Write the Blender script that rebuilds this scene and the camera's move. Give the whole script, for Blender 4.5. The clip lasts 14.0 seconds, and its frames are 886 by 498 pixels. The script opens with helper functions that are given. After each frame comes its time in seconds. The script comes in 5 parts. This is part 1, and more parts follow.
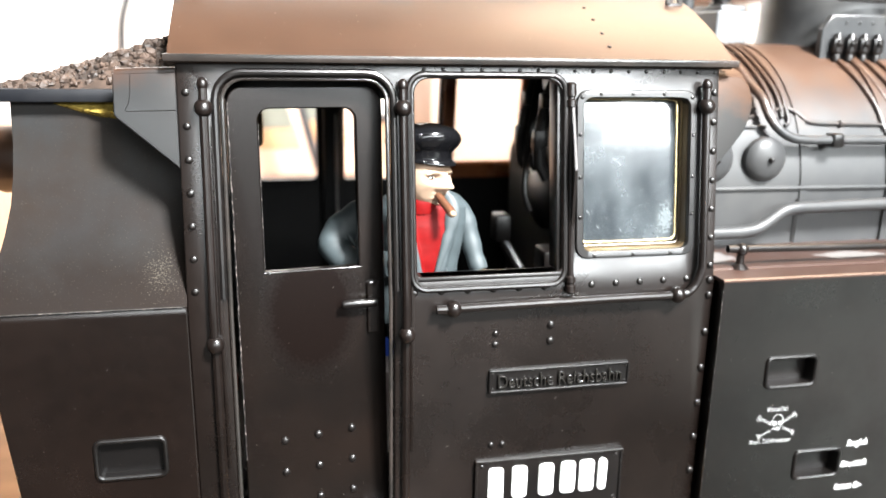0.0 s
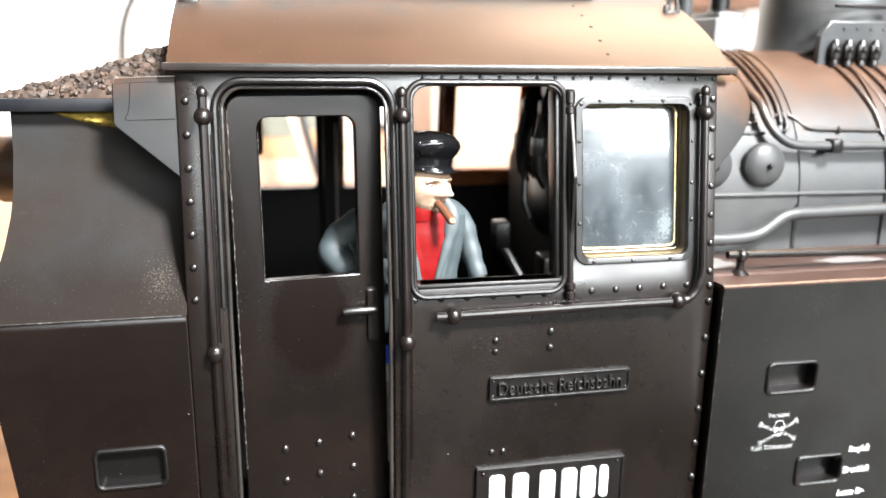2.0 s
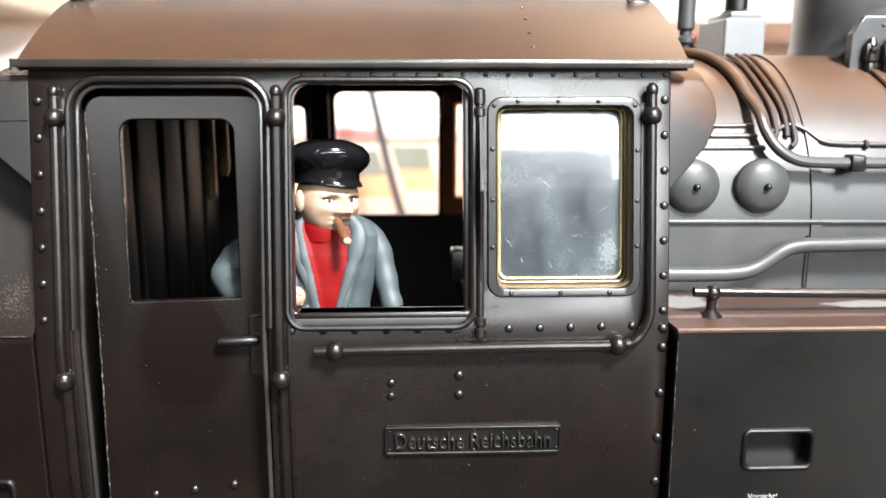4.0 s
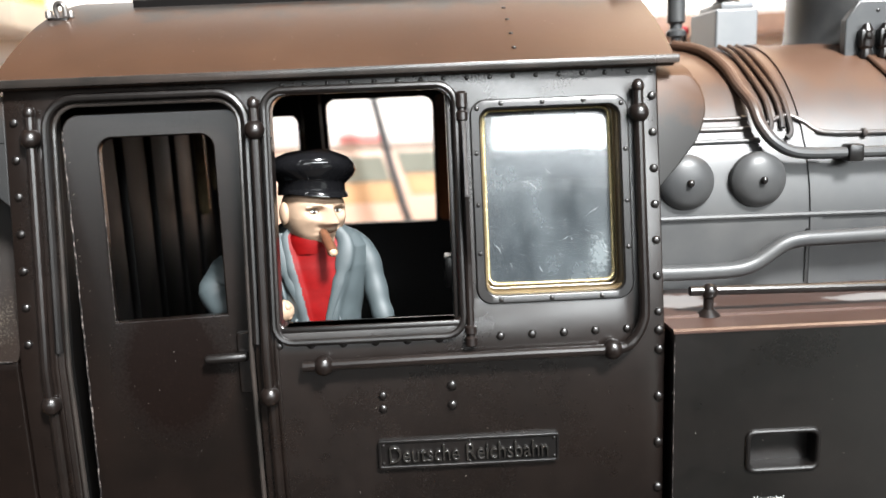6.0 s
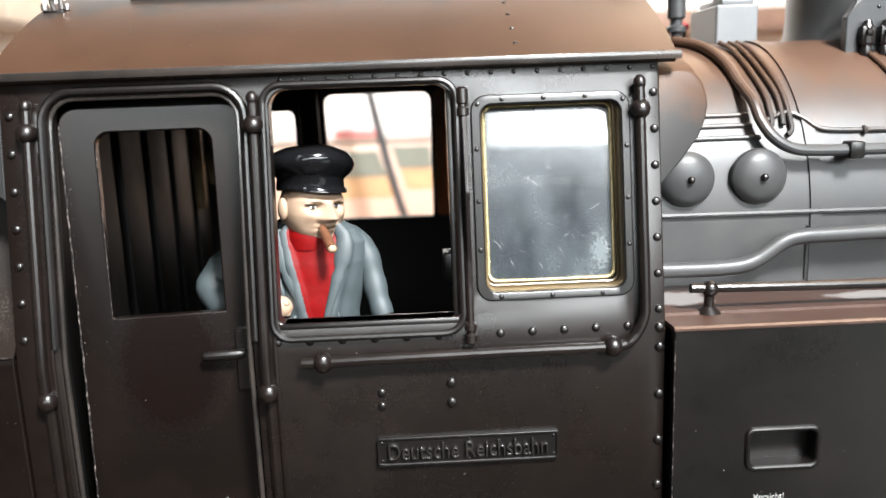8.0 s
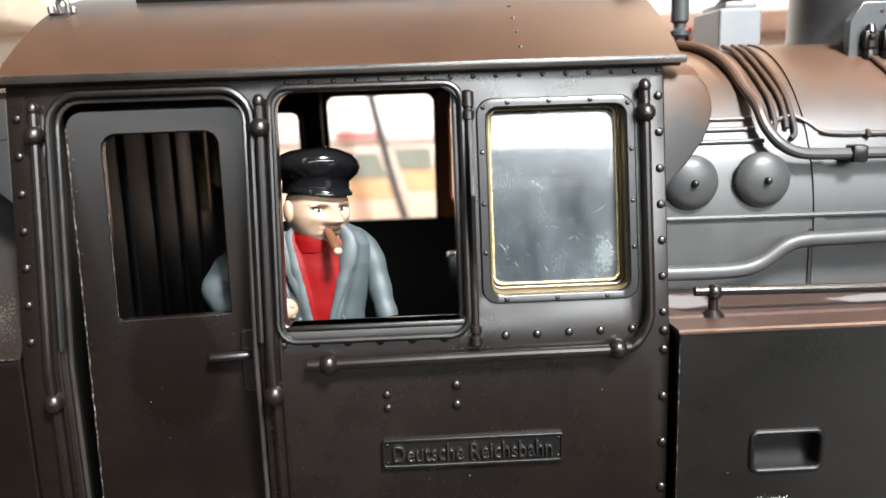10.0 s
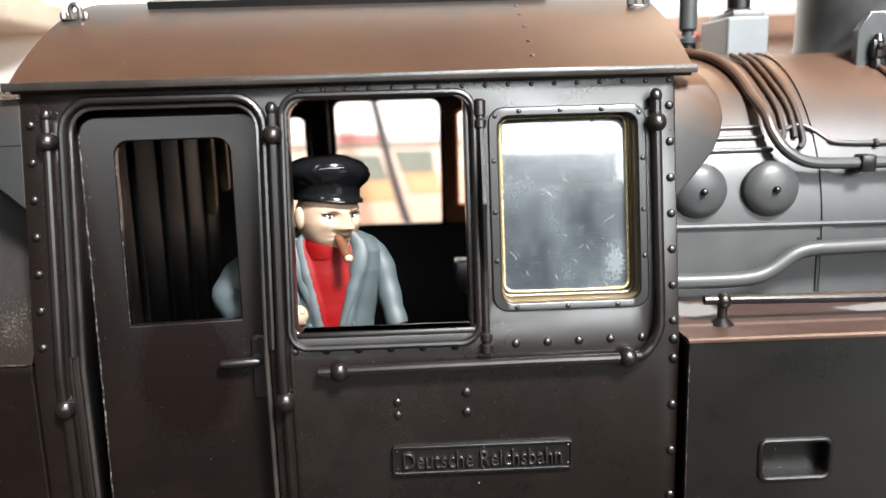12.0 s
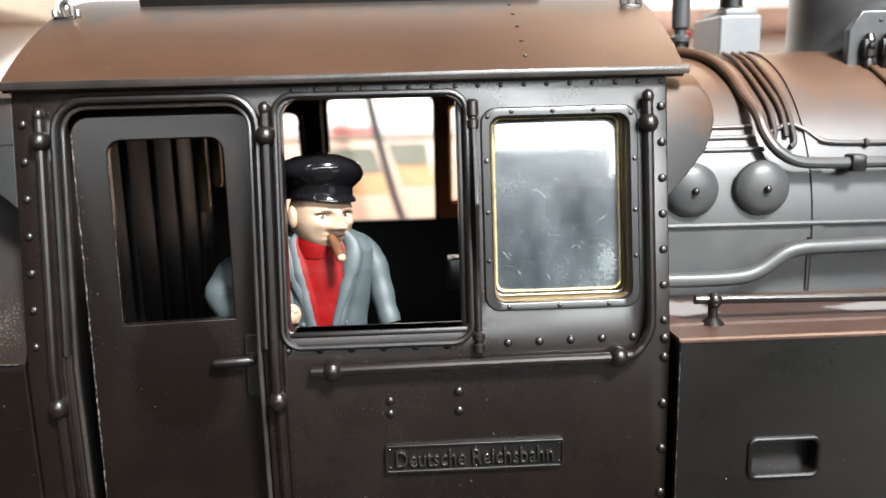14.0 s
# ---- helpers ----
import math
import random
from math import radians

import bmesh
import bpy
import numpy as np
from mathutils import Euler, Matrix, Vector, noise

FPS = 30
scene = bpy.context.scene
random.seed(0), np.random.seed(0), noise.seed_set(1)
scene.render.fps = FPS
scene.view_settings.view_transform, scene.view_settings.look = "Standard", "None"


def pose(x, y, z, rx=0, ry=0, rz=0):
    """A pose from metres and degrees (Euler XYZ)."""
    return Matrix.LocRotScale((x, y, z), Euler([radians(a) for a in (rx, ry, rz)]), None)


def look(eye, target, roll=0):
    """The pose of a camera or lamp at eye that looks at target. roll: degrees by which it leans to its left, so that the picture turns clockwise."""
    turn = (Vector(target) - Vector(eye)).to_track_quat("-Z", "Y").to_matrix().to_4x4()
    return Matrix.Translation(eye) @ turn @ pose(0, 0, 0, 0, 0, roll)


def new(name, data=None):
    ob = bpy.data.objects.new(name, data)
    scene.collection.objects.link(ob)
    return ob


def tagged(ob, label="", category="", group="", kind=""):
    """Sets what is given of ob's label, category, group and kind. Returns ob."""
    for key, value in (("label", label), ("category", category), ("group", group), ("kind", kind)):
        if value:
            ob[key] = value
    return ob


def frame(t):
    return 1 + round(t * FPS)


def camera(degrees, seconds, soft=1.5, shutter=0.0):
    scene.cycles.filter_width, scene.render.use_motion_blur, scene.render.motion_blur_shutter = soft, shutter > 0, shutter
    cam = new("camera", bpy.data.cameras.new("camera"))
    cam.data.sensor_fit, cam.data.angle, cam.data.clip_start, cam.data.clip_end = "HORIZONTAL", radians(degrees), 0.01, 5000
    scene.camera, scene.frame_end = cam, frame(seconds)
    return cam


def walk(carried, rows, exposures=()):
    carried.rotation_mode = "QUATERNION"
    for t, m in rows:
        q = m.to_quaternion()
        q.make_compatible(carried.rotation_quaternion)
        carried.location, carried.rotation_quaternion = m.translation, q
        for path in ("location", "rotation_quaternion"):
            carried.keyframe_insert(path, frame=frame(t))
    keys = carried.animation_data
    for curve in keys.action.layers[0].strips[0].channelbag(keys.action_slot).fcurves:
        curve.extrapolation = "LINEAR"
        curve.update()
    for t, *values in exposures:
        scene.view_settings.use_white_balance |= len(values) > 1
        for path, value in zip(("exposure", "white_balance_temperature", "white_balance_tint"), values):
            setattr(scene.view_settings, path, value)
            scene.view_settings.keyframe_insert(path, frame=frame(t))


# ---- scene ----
cam = camera(58.70, 14.0, soft=1.5)
cam.data.dof.use_dof = True
cam.data.dof.focus_distance = 0.121
cam.data.dof.aperture_fstop = 21.0

# seconds, x, y, z, yaw to the left, pitch up, lean to the left
PATH = [
    (0.0, 0.01333, -0.12290, 0.12785, -12.071, -14.899, 0.999),
    (0.5, 0.01371, -0.12261, 0.12827, -12.010, -14.955, 0.921),
    (1.0, 0.01312, -0.12244, 0.12866, -12.078, -14.969, 0.916),
    (1.5, 0.01309, -0.12256, 0.12859, -12.101, -14.791, 0.909),
    (2.0, 0.01349, -0.12306, 0.12768, -12.000, -14.289, 0.690),
    (2.5, 0.01343, -0.12233, 0.12892, -12.163, -14.795, 0.810),
    (3.0, 0.02137, -0.12470, 0.11993, -10.429, -11.683, -0.812),
    (3.3, 0.03117, -0.12066, 0.12195, -4.587, -11.843, 0.160),
    (3.5, 0.04223, -0.11588, 0.12212, -2.812, -13.379, -0.874),
    (3.7, 0.05020, -0.11107, 0.12024, -2.206, -11.109, 0.151),
    (5.8, 0.05682, -0.10658, 0.12073, -1.070, -11.020, -2.370),
    (6.0, 0.05639, -0.10709, 0.12041, -1.199, -10.837, -2.326),
    (6.5, 0.05572, -0.10698, 0.12010, -1.356, -10.504, -2.248),
    (7.0, 0.05522, -0.10660, 0.12160, -1.366, -10.958, -1.895),
    (7.5, 0.05494, -0.10642, 0.12089, -1.660, -10.789, -2.028),
    (8.0, 0.05569, -0.10631, 0.12052, -1.568, -11.221, -2.091),
    (10.5, 0.05469, -0.10669, 0.12108, -1.601, -11.107, -1.926),
    (11.0, 0.05464, -0.10658, 0.12167, -1.490, -11.251, -1.931),
    (11.5, 0.05410, -0.10633, 0.12147, -1.692, -11.150, -1.985),
    (12.0, 0.05318, -0.10680, 0.12180, -1.680, -11.009, -1.658),
    (12.5, 0.05327, -0.10628, 0.12234, -1.782, -11.446, -1.745),
    (13.0, 0.05359, -0.10660, 0.12226, -1.607, -11.479, -1.780),
    (13.5, 0.05306, -0.10690, 0.12299, -1.987, -11.572, -1.623),
    (14.0, 0.05336, -0.10700, 0.12302, -2.128, -11.627, -1.489),
]


def stand(x, y, z, yaw, pitch, lean):
    a, b = radians(yaw), radians(pitch)
    ahead = Vector((-math.sin(a) * math.cos(b), math.cos(a) * math.cos(b), math.sin(b)))
    eye = Vector((x, y, z))
    return look(eye, eye + ahead, lean)


walk(cam, [(t, stand(*p)) for t, *p in PATH], [(0.0, 0.48), (3.0, 0.46), (3.7, 0.18), (6.0, -0.15), (14.0, -0.15)])

from mathutils.geometry import delaunay_2d_cdt

# ---- light ----
world = bpy.data.worlds.new("room_air")
scene.world = world
world.use_nodes = True
world.node_tree.nodes["Background"].inputs[0].default_value = (1.0, 0.93, 0.85, 1)
world.node_tree.nodes["Background"].inputs[1].default_value = 0.02


def area_lamp(name, eye, target, wide, high, watts, colour):
    lamp = bpy.data.lights.new(name, "AREA")
    lamp.shape, lamp.size, lamp.size_y = "RECTANGLE", wide, high
    lamp.energy, lamp.color = watts, colour
    ob = new(name, lamp)
    ob.matrix_world = look(Vector(eye), Vector(target))
    return ob


# a lamp over the table, window daylight and added lamps in front, a warm ceiling lamp and an added lamp that whitens
# the back wall
area_lamp("table_lamp", (0.30, -0.466, 0.70), (0.03, 0.0, 0.11), 0.14, 0.14, 46.0, (0.97, 0.99, 1.0))
area_lamp("unseen_front_lamp", (0.575, -0.86, 0.40), (0.575, 0.0, 0.17), 1.03, 0.085, 10.0, (0.93, 0.98, 1.0))
area_lamp("unseen_front_lamp", (0.61, -0.86, 0.49), (0.61, 0.0, 0.17), 0.96, 0.075, 3.4, (0.93, 0.98, 1.0))
# Left pair: no window known there, added to brighten the paint's reflections.
area_lamp("unseen_front_lamp", (-0.10, -0.86, 0.40), (-0.10, 0.0, 0.17), 0.24, 0.085, 0.8, (0.93, 0.98, 1.0))
area_lamp("unseen_front_lamp", (-0.10, -0.86, 0.262), (-0.10, 0.0, 0.13), 0.24, 0.16, 0.6, (0.93, 0.98, 1.0))
# Extra lamp, added to whiten the reflection over the fixed window.
area_lamp("unseen_front_lamp", (0.56, -0.86, 0.32), (0.56, 0.0, 0.15), 0.32, 0.07, 2.3, (0.93, 0.98, 1.0))
# Low pair: added without a known window, to lift the lower panels' reflections.
area_lamp("unseen_front_lamp", (0.38, -0.86, -0.26), (0.38, 0.0, -0.05), 0.54, 0.26, 0.06, (0.92, 1.0, 0.98))
area_lamp("unseen_front_lamp", (0.97, -0.86, -0.36), (0.97, 0.0, -0.1), 0.60, 0.48, 1.15, (0.92, 1.0, 0.96))
area_lamp("ceiling_lamp", (0.78, 0.66, 1.20), (0.1, 0.1, 0.1), 0.85, 0.4, 16.0, (1.0, 0.76, 0.55))
# No such lamp is known: added to turn the back wall white.
area_lamp("added_wall_light", (0.0, 0.55, 0.62), (0.0, 1.18, 0.36), 0.5, 0.12, 13.0, (1.0, 0.98, 0.96))

# ---- materials ----


def knot(nt, kind, **values):
    n = nt.nodes.new(kind)
    for key, value in values.items():
        n.inputs[key.replace("_", " ")].default_value = value
    return n


def material(name):
    m = bpy.data.materials.new(name)
    m.use_nodes = True
    nt = m.node_tree
    return m, nt, nt.nodes["Principled BSDF"]


def noise_of(nt, scale, detail=4.0, rough=0.55, stretch=None):
    co = nt.nodes.new("ShaderNodeTexCoord")
    src = co.outputs["Object"]
    if stretch:
        mp = nt.nodes.new("ShaderNodeMapping")
        mp.inputs["Scale"].default_value = stretch
        nt.links.new(src, mp.inputs["Vector"])
        src = mp.outputs["Vector"]
    n = knot(nt, "ShaderNodeTexNoise", Scale=scale, Detail=detail, Roughness=rough)
    nt.links.new(src, n.inputs["Vector"])
    return n.outputs["Fac"]


def ramp_of(nt, fac, stops):
    r = nt.nodes.new("ShaderNodeValToRGB")
    while len(r.color_ramp.elements) < len(stops):
        r.color_ramp.elements.new(0.5)
    for e, (at, c) in zip(r.color_ramp.elements, stops):
        e.position = at
        e.color = (*c, 1) if isinstance(c, tuple) else (c, c, c, 1)
    nt.links.new(fac, r.inputs["Fac"])
    return r.outputs["Color"]


def mix_of(nt, fac, a, b):
    m = nt.nodes.new("ShaderNodeMix")
    m.data_type = "RGBA"
    for value, socket in ((fac, 0), (a, 6), (b, 7)):
        if isinstance(value, (tuple, float, int)):
            m.inputs[socket].default_value = (*value, 1) if isinstance(value, tuple) else value
        else:
            nt.links.new(value, m.inputs[socket])
    return m.outputs[2]


def maths(nt, op, a, b=0.0, c=0.0):
    m = nt.nodes.new("ShaderNodeMath")
    m.operation = op
    for n, value in enumerate((a, b, c)):
        if isinstance(value, (int, float)):
            m.inputs[n].default_value = value
        else:
            nt.links.new(value, m.inputs[n])
    return m.outputs[0]


def bump_of(nt, height, strength, distance, bsdf):
    b = knot(nt, "ShaderNodeBump", Strength=strength, Distance=distance)
    nt.links.new(height, b.inputs["Height"])
    nt.links.new(b.outputs["Normal"], bsdf.inputs["Normal"])


def plastic(name, base, dust, low, high, rough=0.42, patch=45.0, grain=0.25, metal=0.0, spec=0.72, specks=True, mottle=0.10, smear=0.0):
    """Painted or moulded plastic: airbrushed dust in patches, mottled film, fine grain, dust specks."""
    m, nt, b = material(name)
    big = ramp_of(nt, noise_of(nt, patch, 6, 0.62), ((low, 0.0), (high, 1.0)))
    film = ramp_of(nt, noise_of(nt, 380, 6, 0.7), ((0.38, 0.0), (0.72, 1.0)))
    colour = mix_of(nt, big, base, dust)
    colour = mix_of(nt, maths(nt, "MULTIPLY", film, mottle), colour, dust)
    if specks:
        dots = ramp_of(nt, noise_of(nt, 1100, 2, 0.5), ((0.845, 0.0), (0.875, 1.0)))
        colour = mix_of(nt, maths(nt, "MULTIPLY", dots, 0.5), colour, (0.34, 0.31, 0.27))
    nt.links.new(colour, b.inputs["Base Color"])
    fine = noise_of(nt, 2600, 3, 0.6)
    r = maths(nt, "ADD", maths(nt, "MULTIPLY_ADD", big, 0.08, rough - 0.05), maths(nt, "MULTIPLY", fine, 0.06))
    r = maths(nt, "ADD", r, maths(nt, "MULTIPLY", film, 0.008))
    if smear:
        cloud = ramp_of(nt, noise_of(nt, 60, 4, 0.6), ((0.42, 0.0), (0.70, 1.0)))
        r = maths(nt, "ADD", r, maths(nt, "MULTIPLY", cloud, smear))
        nt.links.new(maths(nt, "MULTIPLY_ADD", cloud, -2.0 * smear, spec), b.inputs["Specular IOR Level"])
    nt.links.new(r, b.inputs["Roughness"])
    b.inputs["Metallic"].default_value = metal
    b.inputs["Specular IOR Level"].default_value = spec
    wave = noise_of(nt, 150, 2, 0.5)
    height = maths(nt, "ADD", maths(nt, "MULTIPLY", fine, 0.000008), maths(nt, "MULTIPLY", wave, 0.00006))
    bump_of(nt, height, grain * 1.6, 1.0, b)
    return m


def plain(name, colour, rough=0.5, metal=0.0, vary=0.15, scale=300.0):
    m, nt, b = material(name)
    dark = tuple(v * (1 - vary) for v in colour)
    lit = tuple(min(1.0, v * (1 + vary)) for v in colour)
    fac = noise_of(nt, scale, 4, 0.6)
    nt.links.new(ramp_of(nt, fac, ((0.3, dark), (0.7, lit))), b.inputs["Base Color"])
    b.inputs["Roughness"].default_value = rough
    b.inputs["Metallic"].default_value = metal
    bump_of(nt, fac, 0.15, 0.0001, b)
    return m


BLACK = plastic("black_plastic", (0.0025, 0.0021, 0.002), (0.007, 0.0045, 0.0035), 0.42, 0.80, rough=0.33, spec=0.55, specks=False)
SIDE = plastic("cab_side_paint", (0.0030, 0.0019, 0.0015), (0.0072, 0.0042, 0.0031), 0.40, 0.72, rough=0.265, patch=26, smear=0.07, mottle=0.34)
TANK_SIDE = plastic("tank_side_paint", (0.0020, 0.0017, 0.0014), (0.0045, 0.003, 0.0024), 0.42, 0.72, rough=0.285, patch=26, spec=0.64, smear=0.085, mottle=0.4)
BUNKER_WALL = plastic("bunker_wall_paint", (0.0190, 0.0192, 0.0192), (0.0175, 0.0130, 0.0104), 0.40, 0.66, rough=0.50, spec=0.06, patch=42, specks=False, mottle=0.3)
BUNKER = plastic("bunker_paint", (0.0030, 0.0018, 0.0014), (0.0072, 0.0040, 0.0029), 0.42, 0.85, rough=0.235, patch=18, spec=0.58, smear=0.05, mottle=0.3)
GUSSET = plastic("gusset_paint", (0.0135, 0.0137, 0.0138), (0.0175, 0.0165, 0.0155), 0.50, 0.72, rough=0.36, patch=70, spec=0.35, specks=False)
RUST = plastic("rust_dusted_roof", (0.021, 0.0090, 0.0043), (0.038, 0.0160, 0.0070), 0.28, 0.70, rough=0.38, patch=30, spec=0.55)
TANK_TOP = plastic("rust_dusted_tank_top", (0.030, 0.0135, 0.009), (0.060, 0.034, 0.026), 0.50, 0.75, rough=0.36, patch=60, mottle=0.25)
LIP = plastic("roof_edge_paint", (0.012, 0.011, 0.010), (0.035, 0.026, 0.022), 0.45, 0.75, rough=0.24)
RAIL = plastic("handrail_plastic", (0.0042, 0.003, 0.0026), (0.009, 0.0052, 0.004), 0.45, 0.75, rough=0.31, specks=False, spec=0.45)
# Inside colours darkened below the plastic's own, to hold the cab's shade.
INSIDE = plastic("cab_shade_black", (0.0014, 0.0013, 0.0013), (0.003, 0.0025, 0.0022), 0.45, 0.75, rough=0.5, specks=False, spec=0.25)
PLANK = plastic("cab_shade_brown", (0.0007, 0.0005, 0.0004), (0.0014, 0.0009, 0.0007), 0.4, 0.7, rough=0.5, specks=False, spec=0.2)
BROWN_FRAME = plastic("brown_window_frame", (0.20, 0.07, 0.03), (0.26, 0.10, 0.04), 0.4, 0.7, rough=0.25, specks=False)
COAL_BOARD = plastic("coal_board", (0.0050, 0.0055, 0.0072), (0.012, 0.012, 0.0135), 0.45, 0.7, rough=0.45, spec=0.35)
COAL = plastic("coal_dusted", (0.017, 0.0132, 0.011), (0.070, 0.046, 0.034), 0.38, 0.68, rough=0.55, spec=0.25, patch=260)


def boiler_paint():
    """Greyish black paint, airbrushed with rust dust over the top of the boiler."""
    return faded_by_height(plastic("boiler_paint", (0.0265, 0.0273, 0.0282), (0.045, 0.0442, 0.043), 0.42, 0.78, rough=0.42, spec=0.36, patch=70), 0.111, 0.122, (0.060, 0.028, 0.0145))


def faded_by_height(m, low, full, rust):
    """Another colour faded in with height, such as rust dust airbrushed over upper parts."""
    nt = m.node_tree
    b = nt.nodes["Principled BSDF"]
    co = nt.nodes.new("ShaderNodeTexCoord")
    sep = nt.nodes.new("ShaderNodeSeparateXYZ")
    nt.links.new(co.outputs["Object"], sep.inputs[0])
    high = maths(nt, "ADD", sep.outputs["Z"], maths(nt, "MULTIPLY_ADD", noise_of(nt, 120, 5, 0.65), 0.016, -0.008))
    fade = nt.nodes.new("ShaderNodeMapRange")
    fade.inputs["From Min"].default_value, fade.inputs["From Max"].default_value = low, full
    fade.inputs["To Max"].default_value = 0.8
    nt.links.new(high, fade.inputs["Value"])
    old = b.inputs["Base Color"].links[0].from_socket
    nt.links.new(mix_of(nt, fade.outputs[0], old, rust), b.inputs["Base Color"])
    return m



def dusty(m):
    """A sprinkle of pale dust grains in the lower front corner of the bunker wall."""
    nt = m.node_tree
    b = nt.nodes["Principled BSDF"]
    co = nt.nodes.new("ShaderNodeTexCoord")
    sep = nt.nodes.new("ShaderNodeSeparateXYZ")
    nt.links.new(co.outputs["Object"], sep.inputs[0])
    dx = maths(nt, "DIVIDE", maths(nt, "SUBTRACT", sep.outputs["X"], DUST_AT[0]), 0.0042)
    dz = maths(nt, "DIVIDE", maths(nt, "SUBTRACT", sep.outputs["Z"], DUST_AT[1]), 0.0050)
    d = maths(nt, "SQRT", maths(nt, "ADD", maths(nt, "MULTIPLY", dx, dx), maths(nt, "MULTIPLY", dz, dz)))
    near = ramp_of(nt, d, ((0.1, 1.0), (1.0, 0.0)))
    grains = ramp_of(nt, maths(nt, "MULTIPLY_ADD", near, 0.16, noise_of(nt, 3600, 3, 0.6)), ((0.64, 0.0), (0.74, 1.0)))
    old = b.inputs["Base Color"].links[0].from_socket
    nt.links.new(mix_of(nt, maths(nt, "MULTIPLY", grains, 0.8), old, (0.046, 0.039, 0.031)), b.inputs["Base Color"])
    return m


def chipped(m, spots):
    """Pale bare patches with ragged edges, each (x, y, half length, half width)."""
    nt = m.node_tree
    b = nt.nodes["Principled BSDF"]
    co = nt.nodes.new("ShaderNodeTexCoord")
    sep = nt.nodes.new("ShaderNodeSeparateXYZ")
    nt.links.new(co.outputs["Object"], sep.inputs[0])
    ragged = maths(nt, "MULTIPLY_ADD", noise_of(nt, 420, 5, 0.7), 1.6, -0.8)
    for x, y, rx, ry in spots:
        dx = maths(nt, "DIVIDE", maths(nt, "SUBTRACT", sep.outputs["X"], x * 0.001), rx * 0.001)
        dy = maths(nt, "DIVIDE", maths(nt, "SUBTRACT", sep.outputs["Y"], y * 0.001), ry * 0.001)
        d = maths(nt, "SQRT", maths(nt, "ADD", maths(nt, "MULTIPLY", dx, dx), maths(nt, "MULTIPLY", dy, dy)))
        bare = ramp_of(nt, maths(nt, "ADD", d, ragged), ((0.75, 1.0), (0.95, 0.0)))
        old = b.inputs["Base Color"].links[0].from_socket
        nt.links.new(mix_of(nt, maths(nt, "MULTIPLY", bare, 0.85), old, (0.16, 0.15, 0.145)), b.inputs["Base Color"])
    return m


DUST_AT = (-0.0052, 0.0915)
BOILER = boiler_paint()
TANK_TOP = chipped(TANK_TOP, ((95.0, 13.0, 7.0, 5.0), (126.0, 10.0, 8.0, 3.0), (139.0, 8.0, 6.0, 2.5)))
# The bunker wall fades from grey to darker brown towards the bottom.
BUNKER_WALL = faded_by_height(BUNKER_WALL, 0.107, 0.090, (0.0062, 0.0037, 0.0027))
BUNKER_WALL = dusty(BUNKER_WALL)
RUST = faded_by_height(RUST, 0.1338, 0.1365, (0.011, 0.012, 0.0115))
FRONT_GUSSET = faded_by_height(plastic("front_gusset_paint", (0.014, 0.0141, 0.0142), (0.019, 0.0178, 0.0165), 0.40, 0.85, rough=0.48, spec=0.16, patch=22, specks=False), 0.1158, 0.1218, (0.055, 0.025, 0.0115))
GUSSET = faded_by_height(GUSSET, 0.1185, 0.1255, (0.040, 0.018, 0.0095))
# The grey paint again, paler to carry the window's reflection on the sand box.
LIT_GREY = plastic("lit_grey_paint", (0.10, 0.104, 0.108), (0.14, 0.14, 0.14), 0.40, 0.75, rough=0.34, spec=0.5, patch=70)
GREY = plastic("grey_dusted_paint", (0.024, 0.025, 0.026), (0.055, 0.054, 0.052), 0.40, 0.75, rough=0.36, spec=0.4, patch=70)
AMBER = material("amber_plastic")[0]
AMBER.node_tree.nodes["Principled BSDF"].inputs["Base Color"].default_value = (0.38, 0.12, 0.035, 1)
AMBER.node_tree.nodes["Principled BSDF"].inputs["Transmission Weight"].default_value = 0.7
AMBER.node_tree.nodes["Principled BSDF"].inputs["Roughness"].default_value = 0.35
GOLD = plain("gold_rim", (0.58, 0.48, 0.27), 0.24, 0.85, 0.25, 900)
WORN = material("worn_edge")[0]
worn_nodes = WORN.node_tree
worn_nodes.links.new(ramp_of(worn_nodes, noise_of(worn_nodes, 1300, 5, 0.75), ((0.50, (0.004, 0.003, 0.003)), (0.62, (0.13, 0.11, 0.10)))), worn_nodes.nodes["Principled BSDF"].inputs["Base Color"])
worn_nodes.nodes["Principled BSDF"].inputs["Roughness"].default_value = 0.5
BAR = plain("dull_brass_tube", (0.11, 0.085, 0.05), 0.22, 0.2, 0.3, 300)
BRASS = plain("brass_leaf", (0.50, 0.36, 0.085), 0.24, 0.7, 0.4, 500)
STEEL = plain("worn_steel", (0.30, 0.28, 0.27), 0.3, 0.9, 0.2)
LETTER = plain("raised_letter_paint", (0.010, 0.009, 0.008), 0.16, 0.0, 0.2, 600)
MARKING = plain("grey_white_marking", (0.42, 0.43, 0.42), 0.5, 0.0, 0.25, 1500)
WHITE = plain("white_lettering", (0.80, 0.80, 0.78), 0.5, 0.0, 0.04)
RED = plain("red_plastic", (0.36, 0.02, 0.03), 0.4)
BLUE = plain("blue_plastic", (0.02, 0.08, 0.5), 0.4)


def glass(name, tint):
    m, nt, b = material(name)
    b.inputs["Base Color"].default_value = (*tint, 1)
    b.inputs["Transmission Weight"].default_value = 1.0
    b.inputs["IOR"].default_value = 1.45
    b.inputs["Roughness"].default_value = 0.03
    return m


